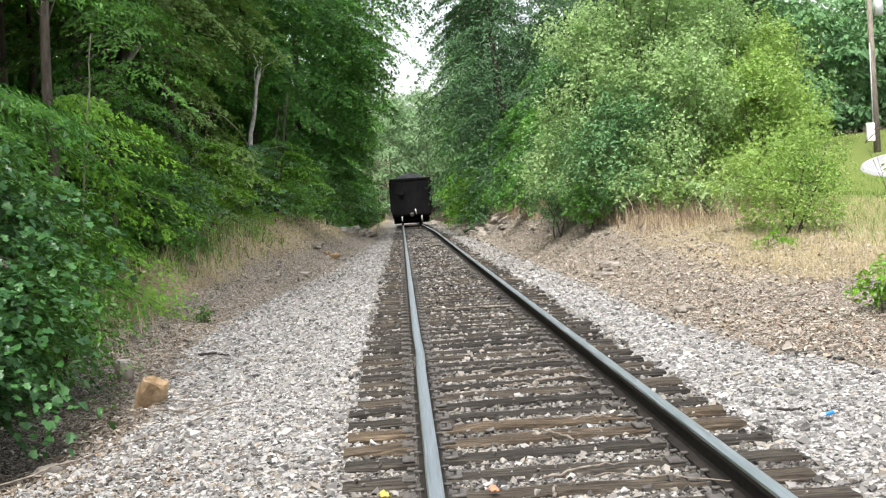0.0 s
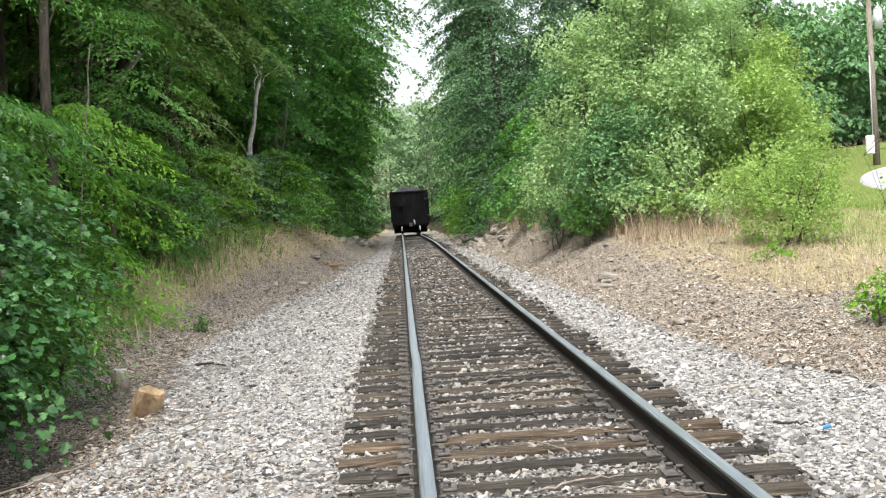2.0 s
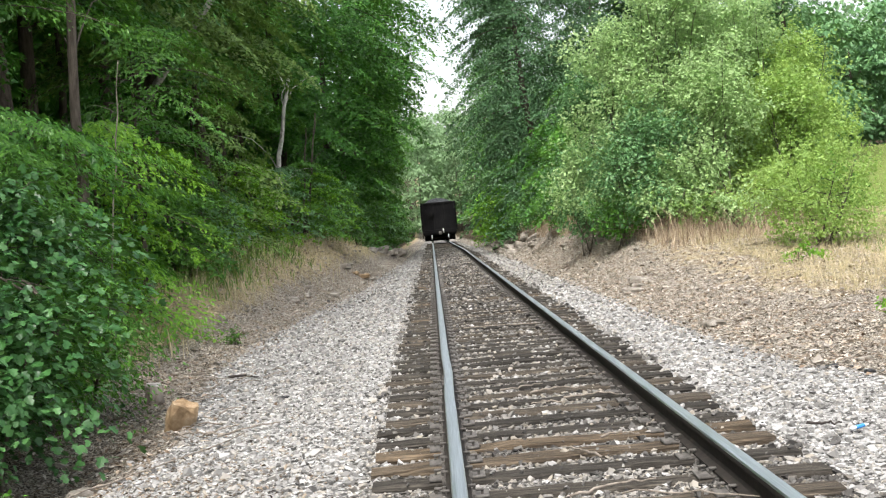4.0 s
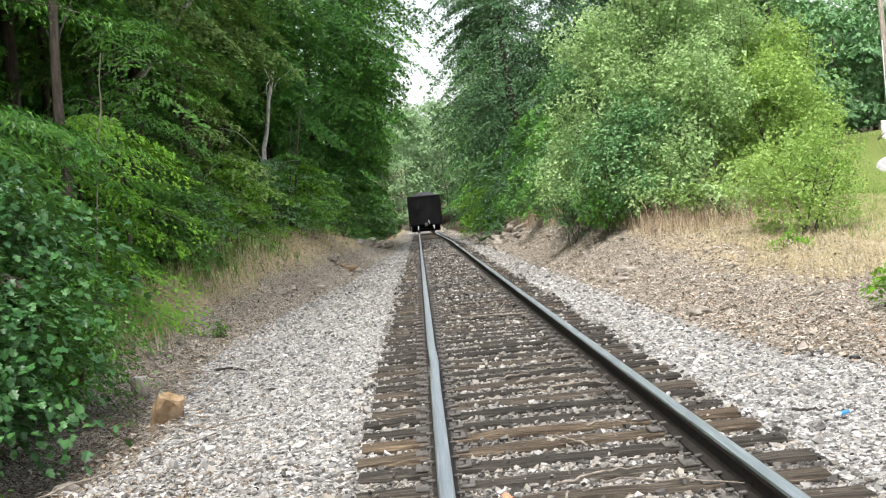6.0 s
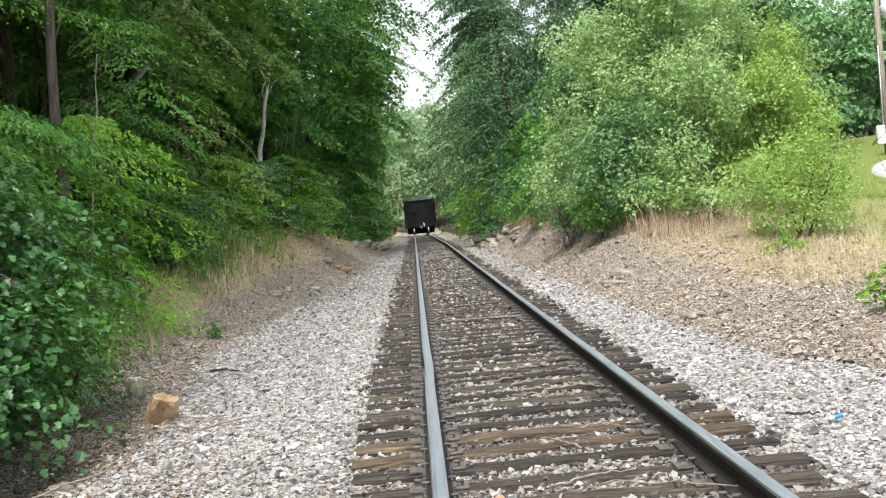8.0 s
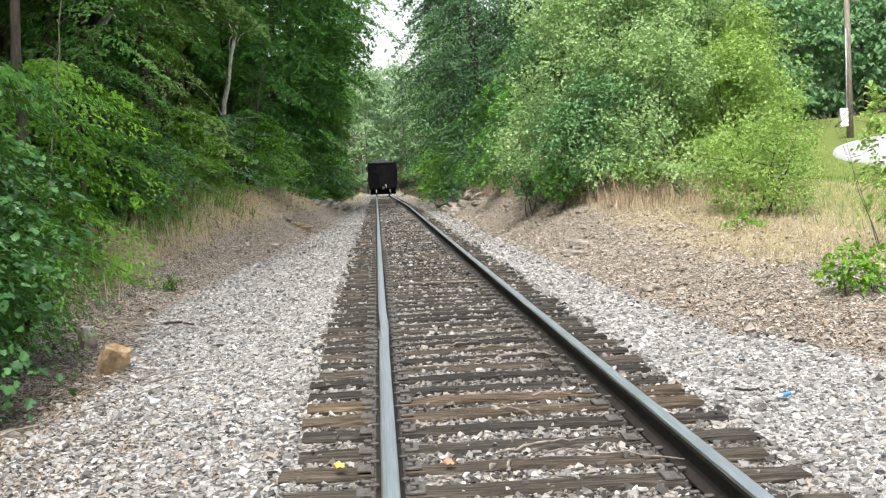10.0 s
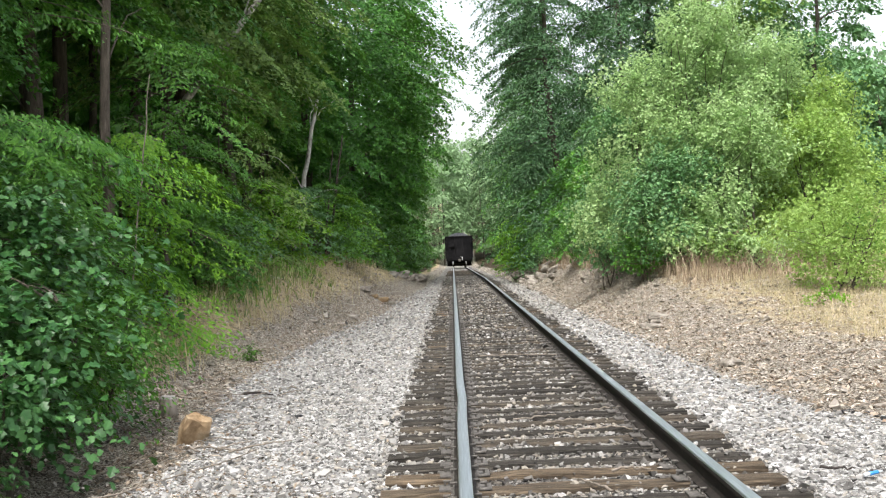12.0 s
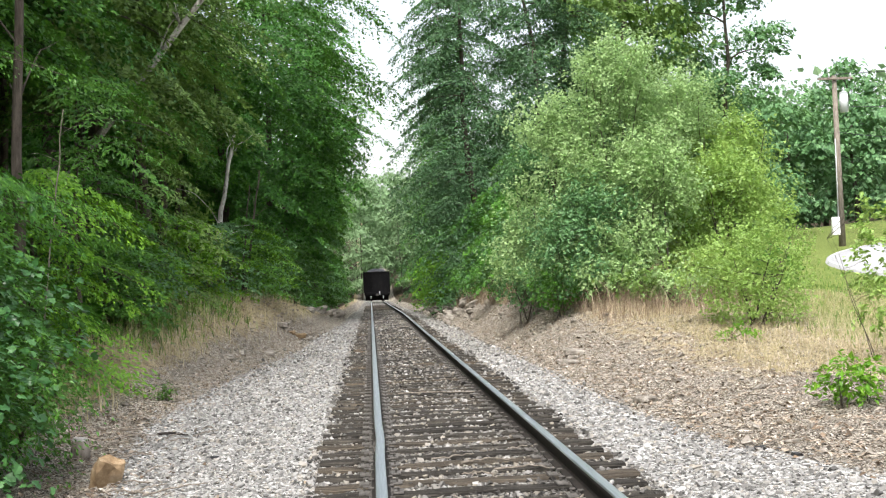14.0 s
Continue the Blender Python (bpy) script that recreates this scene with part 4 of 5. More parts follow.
def near_thicket():
    """Broad-leaved shrubs and creepers that hang over the ditch."""
    spots = [(-4.75, 10.5, 1.9, 1.15, 91, LEAF_IVY, 0.105, True), (-5.1, 12.4, 2.4, 1.25, 92, LEAF_IVY, 0.11, True), (-5.9, 9.6, 2.6, 1.2, 93, LEAF_DEEP, 0.075, False),
             (-6.2, 11.8, 3.0, 1.4, 94, LEAF_IVY, 0.115, True), (-4.5, 12.3, 1.5, 0.8, 95, LEAF_MID, 0.07, False), (-5.6, 13.6, 2.6, 1.2, 96, LEAF_MID, 0.08, False), (-7.2, 10.4, 3.0, 1.3, 97, LEAF_DEEP, 0.08, False)]
    for x, y, h, w, s, m, leaf, lobed in spots:
        blobs = [ball(w, w, h * 0.34, h * 0.64), ball(w * 0.8, w * 0.75, h * 0.22, h * 0.38), ball(w * 0.5, w * 0.5, h * 0.3, h * 0.85, w * 0.2)]
        tree("shrub", "dense broad-leaved green shrub hanging over the ditch", "shrub", x, y, h, blobs, 280 if lobed else 230, 17 if lobed else 40, leaf * 0.8, m, s, 0.05, spray=0.6, flat=0.16, limbs=14,
             group="shrubs by the ditch", wide=0.9 if lobed else 0.5, stems=4, droop=0.5, lobed=lobed)


near_thicket()


def left_woods():
    # understory: layered boughs at the front of the woods
    low = [(-7.0, 16.4, 3.7, 1.3, LEAF_DEEP, 101, 2.7, 0.105, 18), (-8.6, 15.6, 3.5, 0.8, LEAF_DEEP, 104, 2.6, 0.105, 20), (-7.3, 18.6, 3.2, 0.5, LEAF_MID, 102, 2.4, 0.10, 20), (-6.2, 20.4, 3.6, 0.4, LEAF_BRIGHT, 103, 2.1, 0.095, 22),
           (-6.0, 22.6, 5.3, 2.6, LEAF_MID, 107, 2.0, 0.10, 18), (-6.2, 17.4, 1.9, 0.3, LEAF_MID, 108, 1.5, 0.095, 16), (-7.2, 27.0, 5.0, 0.5, LEAF_DEEP, 109, 2.5, 0.14, 22), (-6.6, 32.0, 4.2, 0.5, LEAF_OLIVE, 110, 2.3, 0.14, 20),
           (-10.2, 18.4, 3.4, 0.5, LEAF_DEEP, 111, 2.6, 0.14, 18)]
    for x, y, h, z0, m, s, reach, leaf, n in low:
        bough_tree("understory_tree", "small forest tree with layered leafy boughs", x, y, h, z0, reach, n, leaf, m, s, 0.06, spread=0.9, rise=0.28, sag=0.55, group="understory of the woods", shape=(0.9, 1, 0.95, 0.9, 0.75), droop=0.5, wide=0.5, lift=0.8)
    for x, y, h, z0, reach, m, s, n in [(-7.6, 16.0, 3.8, 2.7, 3.2, LEAF_MID, 112, 7), (-8.8, 15.4, 3.9, 2.4, 3.2, LEAF_DEEP, 113, 7), (-8.0, 17.6, 6.4, 5.1, 3.0, LEAF_MID, 114, 8), (-9.2, 16.6, 6.6, 5.0, 3.4, LEAF_DEEP, 115, 8)]:
        bough_tree("understory_tree", "slim forest tree with long flat hanging boughs", x, y, h, z0, reach, n, 0.105, m, s, 0.05, face=-0.15, spread=0.45, rise=0.14, sag=0.32, width=0.3, group="understory of the woods", shape=(1, 1, 1, 0.9, 0.8), droop=0.6, wide=0.45, lift=1.0)
    # tall trees of the edge: foot, height, lowest boughs, reach
    tall = [(-9.2, 17.0, 15, 5.2, 3.6, LEAF_DEEP), (-8.0, 22.0, 15, 5.4, 3.2, LEAF_MID), (-8.8, 26.5, 17, 5.6, 4.2, LEAF_DEEP), (-8.2, 30.5, 18, 4.8, 3.4, LEAF_OLIVE), (-8.0, 35, 19, 5.4, 4.4, LEAF_OLIVE), (-7.2, 39.5, 18, 5.6, 4.4, LEAF_OLIVE),
            (-8.4, 46, 20, 5.0, 3.8, LEAF_MID), (-6.4, 52, 20, 3.0, 4.2, LEAF_DEEP), (-5.8, 61, 21, 3.2, 5.0, LEAF_DEEP), (-5.4, 71, 21, 2.6, 5.2, LEAF_DEEP), (-5.4, 83, 22, 4.0, 5.2, LEAF_MID), (-5.9, 97, 22, 6.0, 4.6, LEAF_DEEP),
            (-6.3, 113, 22, 7.0, 4.8, LEAF_MID), (-6.5, 132, 22, 7.0, 4.8, LEAF_DEEP), (-7.2, 150, 22, 7.0, 4.8, LEAF_MID)]
    for i, (x, y, h, z0, reach, m) in enumerate(tall):
        leaf = float(np.interp(y, [17, 30, 60, 100, 150], [0.12, 0.14, 0.18, 0.28, 0.42]))
        bough_tree("tall_tree", "tall leafy deciduous tree at the edge of the woods", x, y, h, z0, reach, 34 if y < 42 else 58, leaf, m, 120 + i, 0.2, spread=1.0, rise=0.35, sag=0.66, width=0.46, droop=0.4, lift=0.8,
                   group="trees of the woods", seen=3.4 + 0.27 * y, shape=(0.7, 1.0, 1.05, 0.85, 0.4) if y < 50 else (0.55, 0.8, 1.1, 1.05, 0.6), wide=0.72, tilt=0.3)
    # the dark rows behind: high crowns over bare trunks, then leaves down to the floor
    # those beside and behind the camera are unseen, added to block sky light
    rows = [(-12, 15, 18), (-12.5, 21, 18), (-12, 27, 19), (-13, 33, 20), (-14, 40, 20), (-11.5, 47, 20), (-13, 56, 21), (-11, 66, 21), (-12, 78, 21), (-12, 92, 22), (-12, 108, 22), (-11, 8, 17), (-14, 1, 17), (-15, -6, 18), (-17, 5, 18), (-15, 11, 18), (-16, 18, 18),
            (-16, 25, 19), (-16.5, 31, 19)]
    first = []
    for i, (x, y, h) in enumerate(rows):
        if i < 3:
            blobs = [ball(4.0, 4.0, 2.2, 15), ball(4.4, 4.4, 2.2, 11.5), ball(3.8, 3.8, 1.4, 8.5)]
            t = tree("tall_tree", "tall forest tree whose high crown shades the woods", "tree", x, y, 18, blobs, 54, 64, 0.48, LEAF_DEEP, 160 + i, 0.2, clump=1.5, wide=0.75, limbs=12, group="trees of the woods")
            first.append(t)
        else:
            copy_thing(first[i % 3], pose(x, y, float(ground_z(x, y)) - 0.05, 0, 0, 47 * i))
    shade = [(-19, 13), (-20, 19), (-21, 26), (-20, 33), (-21, 41), (-19, 50), (-17, 62), (-17, 75), (-24, 16), (-25, 23), (-26, 30), (-25, 37), (-26, 45), (-24, 55), (-23, 67), (-22, 82), (-18, 88), (-28, 50), (-29, 60), (-31, 38), (-27, 72), (-31, 80), (-26, 90), (-34, 68), (-36, 90), (-33, 100), (-14, 96), (-13.5, 84), (-15, 70)]
    for i, (x, y) in enumerate(shade):
        if i == 0:
            t = tree("tall_tree", "dense forest tree deep in the woods", "tree", x, y, 17, [ball(4.2, 4.2, 3.0, 13), ball(4.2, 4.2, 3.0, 8), ball(4, 4, 2.6, 3)], 56, 52, 0.6, LEAF_DEEP, 190, 0.2, clump=1.8, wide=0.8, limbs=8, group="trees of the woods")
        else:
            copy_thing(t, pose(x, y, float(ground_z(x, y)) - 0.05, 0, 0, 71 * i))
    # bushes along the edge
    bush = [(-6.1, 25.6, 1.9, LEAF_MID), (-6.4, 28.2, 2.3, LEAF_GREY), (-6.0, 31.5, 2.5, LEAF_BRIGHT), (-5.8, 35, 2.6, LEAF_BRIGHT), (-5.7, 38.5, 2.6, LEAF_GREY), (-4.9, 41, 2.9, LEAF_MID), (-5.1, 44, 2.6, LEAF_BRIGHT), (-4.9, 49, 2.6, LEAF_GREY),
            (-4.7, 55, 3.0, LEAF_DEEP), (-4.5, 62, 3.4, LEAF_MID), (-4.3, 70, 3.6, LEAF_GREY), (-4.3, 80, 4.0, LEAF_DEEP), (-4.3, 92, 4.5, LEAF_MID), (-4.4, 106, 4.5, LEAF_GREY), (-4.6, 122, 5, LEAF_DEEP), (-4.8, 140, 5, LEAF_MID)]
    for i, (x, y, h, m) in enumerate(bush):
        leaf = float(np.interp(y, [20, 60, 150], [0.11, 0.17, 0.34]))
        bough_tree("bush", "leafy green bush at the foot of the woods", x, y, h, 0.25, 1.7 if y < 60 else 2.0, 34, leaf, m, 200 + i, 0.05, spread=1.5, rise=0.45, sag=0.55, wide=0.6, group="bushes of the woods' edge", category="bush", limbs=8,
                   shape=(0.9, 1, 0.9, 0.8, 0.6))


left_woods()


def bare_trunk(name, label, foot, top, radius, bark, seed, limb=1.2):
    r = np.random.default_rng(seed)
    p, q = np.array(foot, float), np.array(top, float)
    t = np.linspace(0, 1, 12)[:, None]
    path = p + (q - p) * t + np.cumsum(r.normal(0, 0.02, (12, 3)), 0) * (t > 0)
    root = new(name)
    root.matrix_basis = pose(*foot)
    tagged(root, label, "tree", "trees of the woods")
    v, f = tube(path - p, radius * (1 - 0.55 * t[:, 0]), 10)
    part("trunk", raw_mesh("trunk", v, f, [bark], smooth=True), root)
    for i in range(7):
        j = int(r.integers(4, 11))
        a = r.uniform(0, 6.283)
        e = path[j] - p + limb * np.array([math.cos(a), math.sin(a), r.uniform(0.25, 1.0)])
        lp = limb_path(path[j] - p, e, r)
        v, f = tube(lp, np.linspace(radius * 0.2, radius * 0.05, len(lp)), 5)
        part("branch", raw_mesh("branch", v, f, [bark], smooth=True), root)


def gz(x, y, d=0.0):
    return (x, y, float(ground_z(x, y)) + d)


bare_trunk("forest_tree", "straight brown trunk at the edge of the woods", gz(-5.95, 18.6, -0.1), (-5.5, 18.6, 9.5), 0.095, BARK, 301)
bare_trunk("birch_tree", "leaning pale mottled trunk", (-8.95, 16.5, float(ground_z(-8.95, 16.5)) - 0.1), (-5.9, 16.5, 8.9), 0.16, BIRCH, 302)
bare_trunk("birch_tree", "upright pale mottled trunk", gz(-9.3, 20.0, -0.1), (-9.2, 20.0, 10), 0.10, BIRCH, 303)
bare_trunk("forest_tree", "pale trunk among the leaves", gz(-5.95, 40.0, -0.1), (-4.9, 40.0, 6.4), 0.11, BIRCH, 304)
bare_trunk("forest_tree", "slanting grey trunk reaching over the bank", gz(-11.2, 33, -0.1), (-4.2, 33, 9.9), 0.15, BIRCH, 305)
bare_trunk("forest_tree", "thin grey trunk in the shade", gz(-4.95, 42.0, -0.1), (-4.3, 42.0, 5.4), 0.05, BARK, 306, 0.6)
bare_trunk("forest_tree", "thin forked grey trunk in the shade", gz(-5.1, 42.4, -0.1), (-4.9, 42.4, 5.0), 0.04, BARK, 307, 0.6)
bare_trunk("dead_sapling", "bare pale dead sapling with bent branches", gz(-5.6, 18.0, -0.1), (-5.05, 18.0, 4.2), 0.016, POLEWOOD, 308, 0.45)
for i, (bx, by) in enumerate([(-9.6, 23.5), (-10.6, 21.5), (-11.2, 25.0), (-10.3, 28.0), (-12.5, 24.0), (-9.7, 31.0)]):
    bare_trunk("forest_tree", "dark trunk in the shade of the woods", gz(bx, by, -0.1), (bx + 0.2, by, 9.0), 0.09 + 0.02 * (i % 3), BARK, 320 + i)
bare_trunk("leaning_log", "short grey log leaning out of the bushes", gz(-5.45, 33.0, -0.1), (-5.85, 33.0, 1.75), 0.06, BIRCH, 330, 0.15)


def right_side():
    # pale thicket on the bank
    thick = [(5.5, 30.8, 6.7, 1.7, LEAF_PALE), (7.3, 31.6, 5.7, 1.6, LEAF_PALE), (8.7, 32.0, 4.5, 1.4, LEAF_LIME), (4.1, 31.4, 5.4, 1.5, LEAF_PALE), (4.0, 34.2, 4.4, 1.4, LEAF_GREY), (6.2, 29.6, 3.6, 1.4, LEAF_PALE), (8.0, 30.2, 3.4, 1.3, LEAF_LIME), (4.6, 29.8, 2.6, 1.2, LEAF_GREY)]
    rt = np.random.default_rng(399)
    for i, (x, y, h, w, m) in enumerate(thick):
        blobs = [ball(0.3, 0.3, h * 0.12, h * 0.85)]
        for j in range(15):
            zz = h * (0.12 + 0.70 * (j + rt.random()) / 15)
            a, rr = rt.uniform(0, 6.283), rt.uniform(0.34, 0.75)
            ro = w * float(np.interp(zz / h, [0.12, 0.4, 0.6, 0.85], [0.9, 0.95, 0.75, 0.25])) * rt.uniform(0.45, 1.1)
            blobs.append(ball(rr, rr, rr * 0.75, zz, ro * math.cos(a), ro * math.sin(a)))
        for j in range(5):
            a = 1.257 * j
            blobs.append(ball(0.45, 0.45, 0.45, h * (0.70 + 0.04 * j), w * 0.4 * math.cos(a), w * 0.4 * math.sin(a)))
        shoot_tree("young_tree", "pale green young tree in a dense clump on the bank", x, y, h, blobs, int(180 + 95 * h), 22, 0.085, m, 400 + i, group="young trees on the bank", length=0.5, up=0.9, inner=0.1, tilt=0.45, limbs=6, trunk=0.03, wide=0.75)
    lime = [ball(1.1, 0.9, 0.55, 0.85, 0.1), ball(0.55, 0.6, 0.6, 1.5, 0.45), ball(0.5, 0.6, 0.4, 1.35, -0.45), ball(0.8, 0.7, 0.35, 0.4, -0.1), ball(1.0, 0.9, 0.25, 0.22, 0.1), ball(0.6, 0.6, 0.5, 1.0, -0.9)]
    shoot_tree("bush", "bright yellow-green bush on the slope", 6.75, 24.2, 2.3, lime, 420, 18, 0.072, LEAF_LIME, 420, category="bush", stems=4, length=0.45, trunk=0.025, wide=0.62)
    for i, (x, y, h, m) in enumerate([(3.7, 29.6, 1.3, LEAF_MID), (4.7, 28.6, 1.3, LEAF_PALE), (5.4, 28.2, 0.9, LEAF_OLIVE), (6.2, 27.8, 1.0, LEAF_PALE), (7.4, 28.4, 1.2, LEAF_LIME), (8.6, 28.8, 1.3, LEAF_MID), (3.2, 32.2, 1.5, LEAF_GREY), (4.0, 36.0, 1.0, LEAF_MID), (4.0, 38.5, 1.2, LEAF_GREY), (4.1, 40.5, 1.3, LEAF_MID), (3.7, 43.0, 1.1, LEAF_GREY), (3.7, 45.5, 1.4, LEAF_MID), (3.4, 48.5, 1.3, LEAF_GREY), (3.2, 51.5, 1.5, LEAF_MID), (4.0, 34.0, 1.5, LEAF_PALE)]):
        shoot_tree("low_shrub", "low leafy shrub under the young trees", x, y, h, [ball(0.7, 0.6, h * 0.35, h * 0.5)], 70, 13, 0.09, m, 440 + i, category="bush", group="low shrubs of the bank", length=0.4, trunk=0.02, limbs=6)
    # brush between the thicket and the cutting
    brush = [(4.3, 36.5, 2.6, LEAF_GREY), (4.0, 42, 3.2, LEAF_MID), (5.2, 40, 4.2, LEAF_MID), (3.7, 48, 4.0, LEAF_DEEP), (5.0, 47, 5.5, LEAF_MID), (3.4, 55, 4.4, LEAF_GREY), (3.4, 63, 4.6, LEAF_DEEP), (3.5, 74, 3.2, LEAF_BRIGHT), (3.8, 84, 3.8, LEAF_BRIGHT), (4.2, 98, 4.5, LEAF_MID), (4.4, 114, 5, LEAF_BRIGHT), (4.6, 132, 5.5, LEAF_MID)]
    for i, (x, y, h, m) in enumerate(brush):
        leaf = float(np.interp(y, [30, 60, 140], [0.15, 0.2, 0.36]))
        bough_tree("bush", "tangled leafy bush on top of the cutting", x + 0.4, y, h, 0.1, 1.9, 44, leaf * 0.9, m, 430 + i, 0.05, face=-2.2, spread=1.5, rise=0.3, sag=0.75, wide=0.6, group="bushes of the cutting", category="bush", limbs=8,
                   shape=(0.9, 1, 0.9, 0.8, 0.6))
    # dark tall trees
    dark = [(4.1, 56, 17, 3.5, LEAF_DARK), (7.0, 58, 19, 3.6, LEAF_DARK), (9.6, 61, 18, 3.6, LEAF_DARK), (5.4, 69, 20, 3.8, LEAF_DARK), (5.6, 82, 20, 3.6, LEAF_DARK), (6.0, 96, 20, 3.8, LEAF_DEEP), (6.6, 112, 21, 4.0, LEAF_MID), (7.0, 130, 21, 4.2, LEAF_DEEP), (7.4, 150, 22, 4.4, LEAF_MID)]
    for i, (x, y, h, reach, m) in enumerate(dark):
        leaf = float(np.interp(y, [50, 75, 100, 150], [0.155, 0.19, 0.28, 0.42]))
        bough_tree("tall_tree", "tall dark feathery tree beside the cutting", x, y, h, 1.5 if y < 65 else 4.0, reach, 120 if y < 70 else 70, leaf, m, 460 + i, 0.2, face=-2.0, spread=1.2, rise=0.12, sag=0.5, width=0.5, wide=0.5, group="tall trees of the cutting",
                   droop=0.5, limbs=20, seen=3.4 + 0.27 * y, tilt=0.4, lift=0.4, shape=(1.0, 1.0, 0.9, 0.7, 0.3))
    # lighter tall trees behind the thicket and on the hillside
    back = [(13.4, 66, 22, LEAF_OLIVE), (19.4, 69, 20, LEAF_GREY), (11.5, 78, 23, LEAF_GREY), (22, 106, 13, LEAF_GREY), (37, 110, 11, LEAF_GREY), (-2, 185, 17, LEAF_HAZE)]
    kept = []
    for i, (x, y, h, m) in enumerate(back):
        w = 4.0
        blobs = [ball(w * 0.8, w * 0.8, h * 0.14, h * 0.86), ball(w, w, h * 0.16, h * 0.62), ball(w, w, h * 0.15, h * 0.36), ball(w * 0.8, w * 0.8, h * 0.1, h * 0.14)]
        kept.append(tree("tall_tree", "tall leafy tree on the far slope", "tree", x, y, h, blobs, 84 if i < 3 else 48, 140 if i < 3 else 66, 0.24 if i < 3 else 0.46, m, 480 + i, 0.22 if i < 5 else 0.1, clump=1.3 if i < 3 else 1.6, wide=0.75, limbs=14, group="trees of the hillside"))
    r = np.random.default_rng(77)
    spots = [(16.2, 73), (15, 77), (20, 80), (23, 88), (28, 100), (33, 98), (40, 102), (48, 106), (44, 112), (16, 90), (10, 98), (18, 112), (27, 118), (44, 120), (56, 112), (11, 128), (20, 135), (33, 138), (60, 130), (12, 160), (26, 165)]
    for i, (x, y) in enumerate(spots):
        copy_thing(kept[3 + i % 2] if x > 21 or y > 95 else kept[i % 3], pose(x, y, float(ground_z(x, y)) - 0.1, 0, 0, 61 * i))
    # woods that close the view at the end of the line
    # the nine nearest the line's end wear the haze-paled leaves
    for i, (x, y) in enumerate([(-1, 196), (4, 190), (-7, 188), (9, 200), (-3, 214), (3, 224), (-12, 205), (14, 190), (-9, 232), (10, 236), (0, 250), (-18, 180), (-14, 165), (-11, 145), (-13, 125)]):
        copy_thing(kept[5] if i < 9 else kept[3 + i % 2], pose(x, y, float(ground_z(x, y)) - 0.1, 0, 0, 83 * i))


right_side()


def far_woods():
    """Distant wooded slopes, joined, their leaves paled for haze."""
    r = np.random.default_rng(88)
    n = 1500
    x = np.concatenate([r.uniform(-160, -22, n // 3), r.uniform(30, 190, n // 3), r.uniform(-120, 150, n // 3)])
    y = np.concatenate([r.uniform(-10, 260, n // 3), r.uniform(105, 330, n // 3), r.uniform(245, 520, n // 3)])
    z = ground_z(x, y) + r.uniform(2, 15, len(x))
    c = np.stack([x, y, z], -1)
    p = (c[:, None] + r.normal(0, 1, (len(c), 26, 3)) * np.array([2.6, 2.6, 2.2])).reshape(-1, 3)
    d = r.normal(0, 1, p.shape)
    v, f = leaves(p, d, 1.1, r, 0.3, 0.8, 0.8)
    tagged(new("far_woods", raw_mesh("far_woods", v, f, [LEAF_HAZE])), "distant leafy woods on the slopes", "woods", kind="stuff")


far_woods()


# ---- loose stones, stump, debris ----
def rock_mesh(name, sx, sy, sz, seed, mat, flat_top=False):
    bm = bmesh.new()
    bmesh.ops.create_icosphere(bm, subdivisions=3, radius=0.5)
    off = Vector((seed * 3.1, seed * 1.7, seed * 0.9))
    for v in bm.verts:
        c = v.co.copy()
        c = Vector([math.copysign(min(abs(a), 0.36), a) for a in c]) * 1.3
        c += c.normalized() * 0.16 * noise.noise(c * 2.2 + off) + Vector((0, 0, 0.05 * noise.noise(c * 6 + off)))
        v.co = Vector((c.x * sx, c.y * sy, c.z * sz))
    return bm_mesh(name, bm, mat)


def rock(label, x, y, sx, sy, sz, seed, mat=None, turn=0.0, tip=0.0, sink=0.3, name="rock"):
    ob = new(name, rock_mesh(name, sx, sy, sz, seed, mat or ROCK))
    ob.matrix_basis = pose(x, y, float(ground_z(x, y)) + sz * (0.5 - sink), tip, tip * 0.5, turn)
    return tagged(ob, label, "rock")


rock("orange-brown sandstone slab tilted at the edge of the ditch", -3.33, 12.0, 0.27, 0.20, 0.36, 3, SANDSTONE, 25, 24, 0.25)
rock("pale grey boulder beside the ditch", -3.75, 9.9, 0.20, 0.16, 0.13, 5, ROCK, 40)
for i, (x, y, s, m) in enumerate([(3.1, 23.9, 0.28, ROCK), (2.75, 22.5, 0.26, ROCK), (2.95, 23.2, 0.2, ROCK), (2.62, 15.6, 0.22, ROCK), (-3.5, 37.3, 0.34, ROCK), (-3.0, 38.2, 0.3, SANDSTONE), (-2.75, 39.0, 0.22, ROCK), (-3.2, 37.9, 0.22, SANDSTONE), (-2.9, 36.6, 0.18, ROCK),
                                   (-3.3, 30.5, 0.25, ROCK), (-3.9, 27.0, 0.2, ROCK)]):
    rock("weathered tan rock lodged in the bare slope", x, y, s * 1.5, s, s * 0.5, 10 + i, m, 37 * i, 8, 0.3)
for i, (x, y, s) in enumerate([(2.35, 50, 0.5), (2.5, 52, 0.6), (2.3, 54, 0.45), (2.75, 49.0, 0.55), (2.2, 47.5, 0.35), (2.6, 56, 0.6), (2.9, 45.5, 0.4), (2.4, 60, 0.7), (2.5, 64, 0.6), (3.1, 47, 0.6), (3.2, 50.5, 0.7), (-2.8, 58, 0.6), (-2.6, 61, 0.7), (-3.1, 55.5, 0.6), (-2.6, 65, 0.7), (-3.3, 52, 0.4)]):
    rock("grey ledge rock breaking out of the cutting", x, y, s * 0.95, s * 1.25, s * 0.5, 30 + i, ROCK, 23 * i, 16, 0.35)


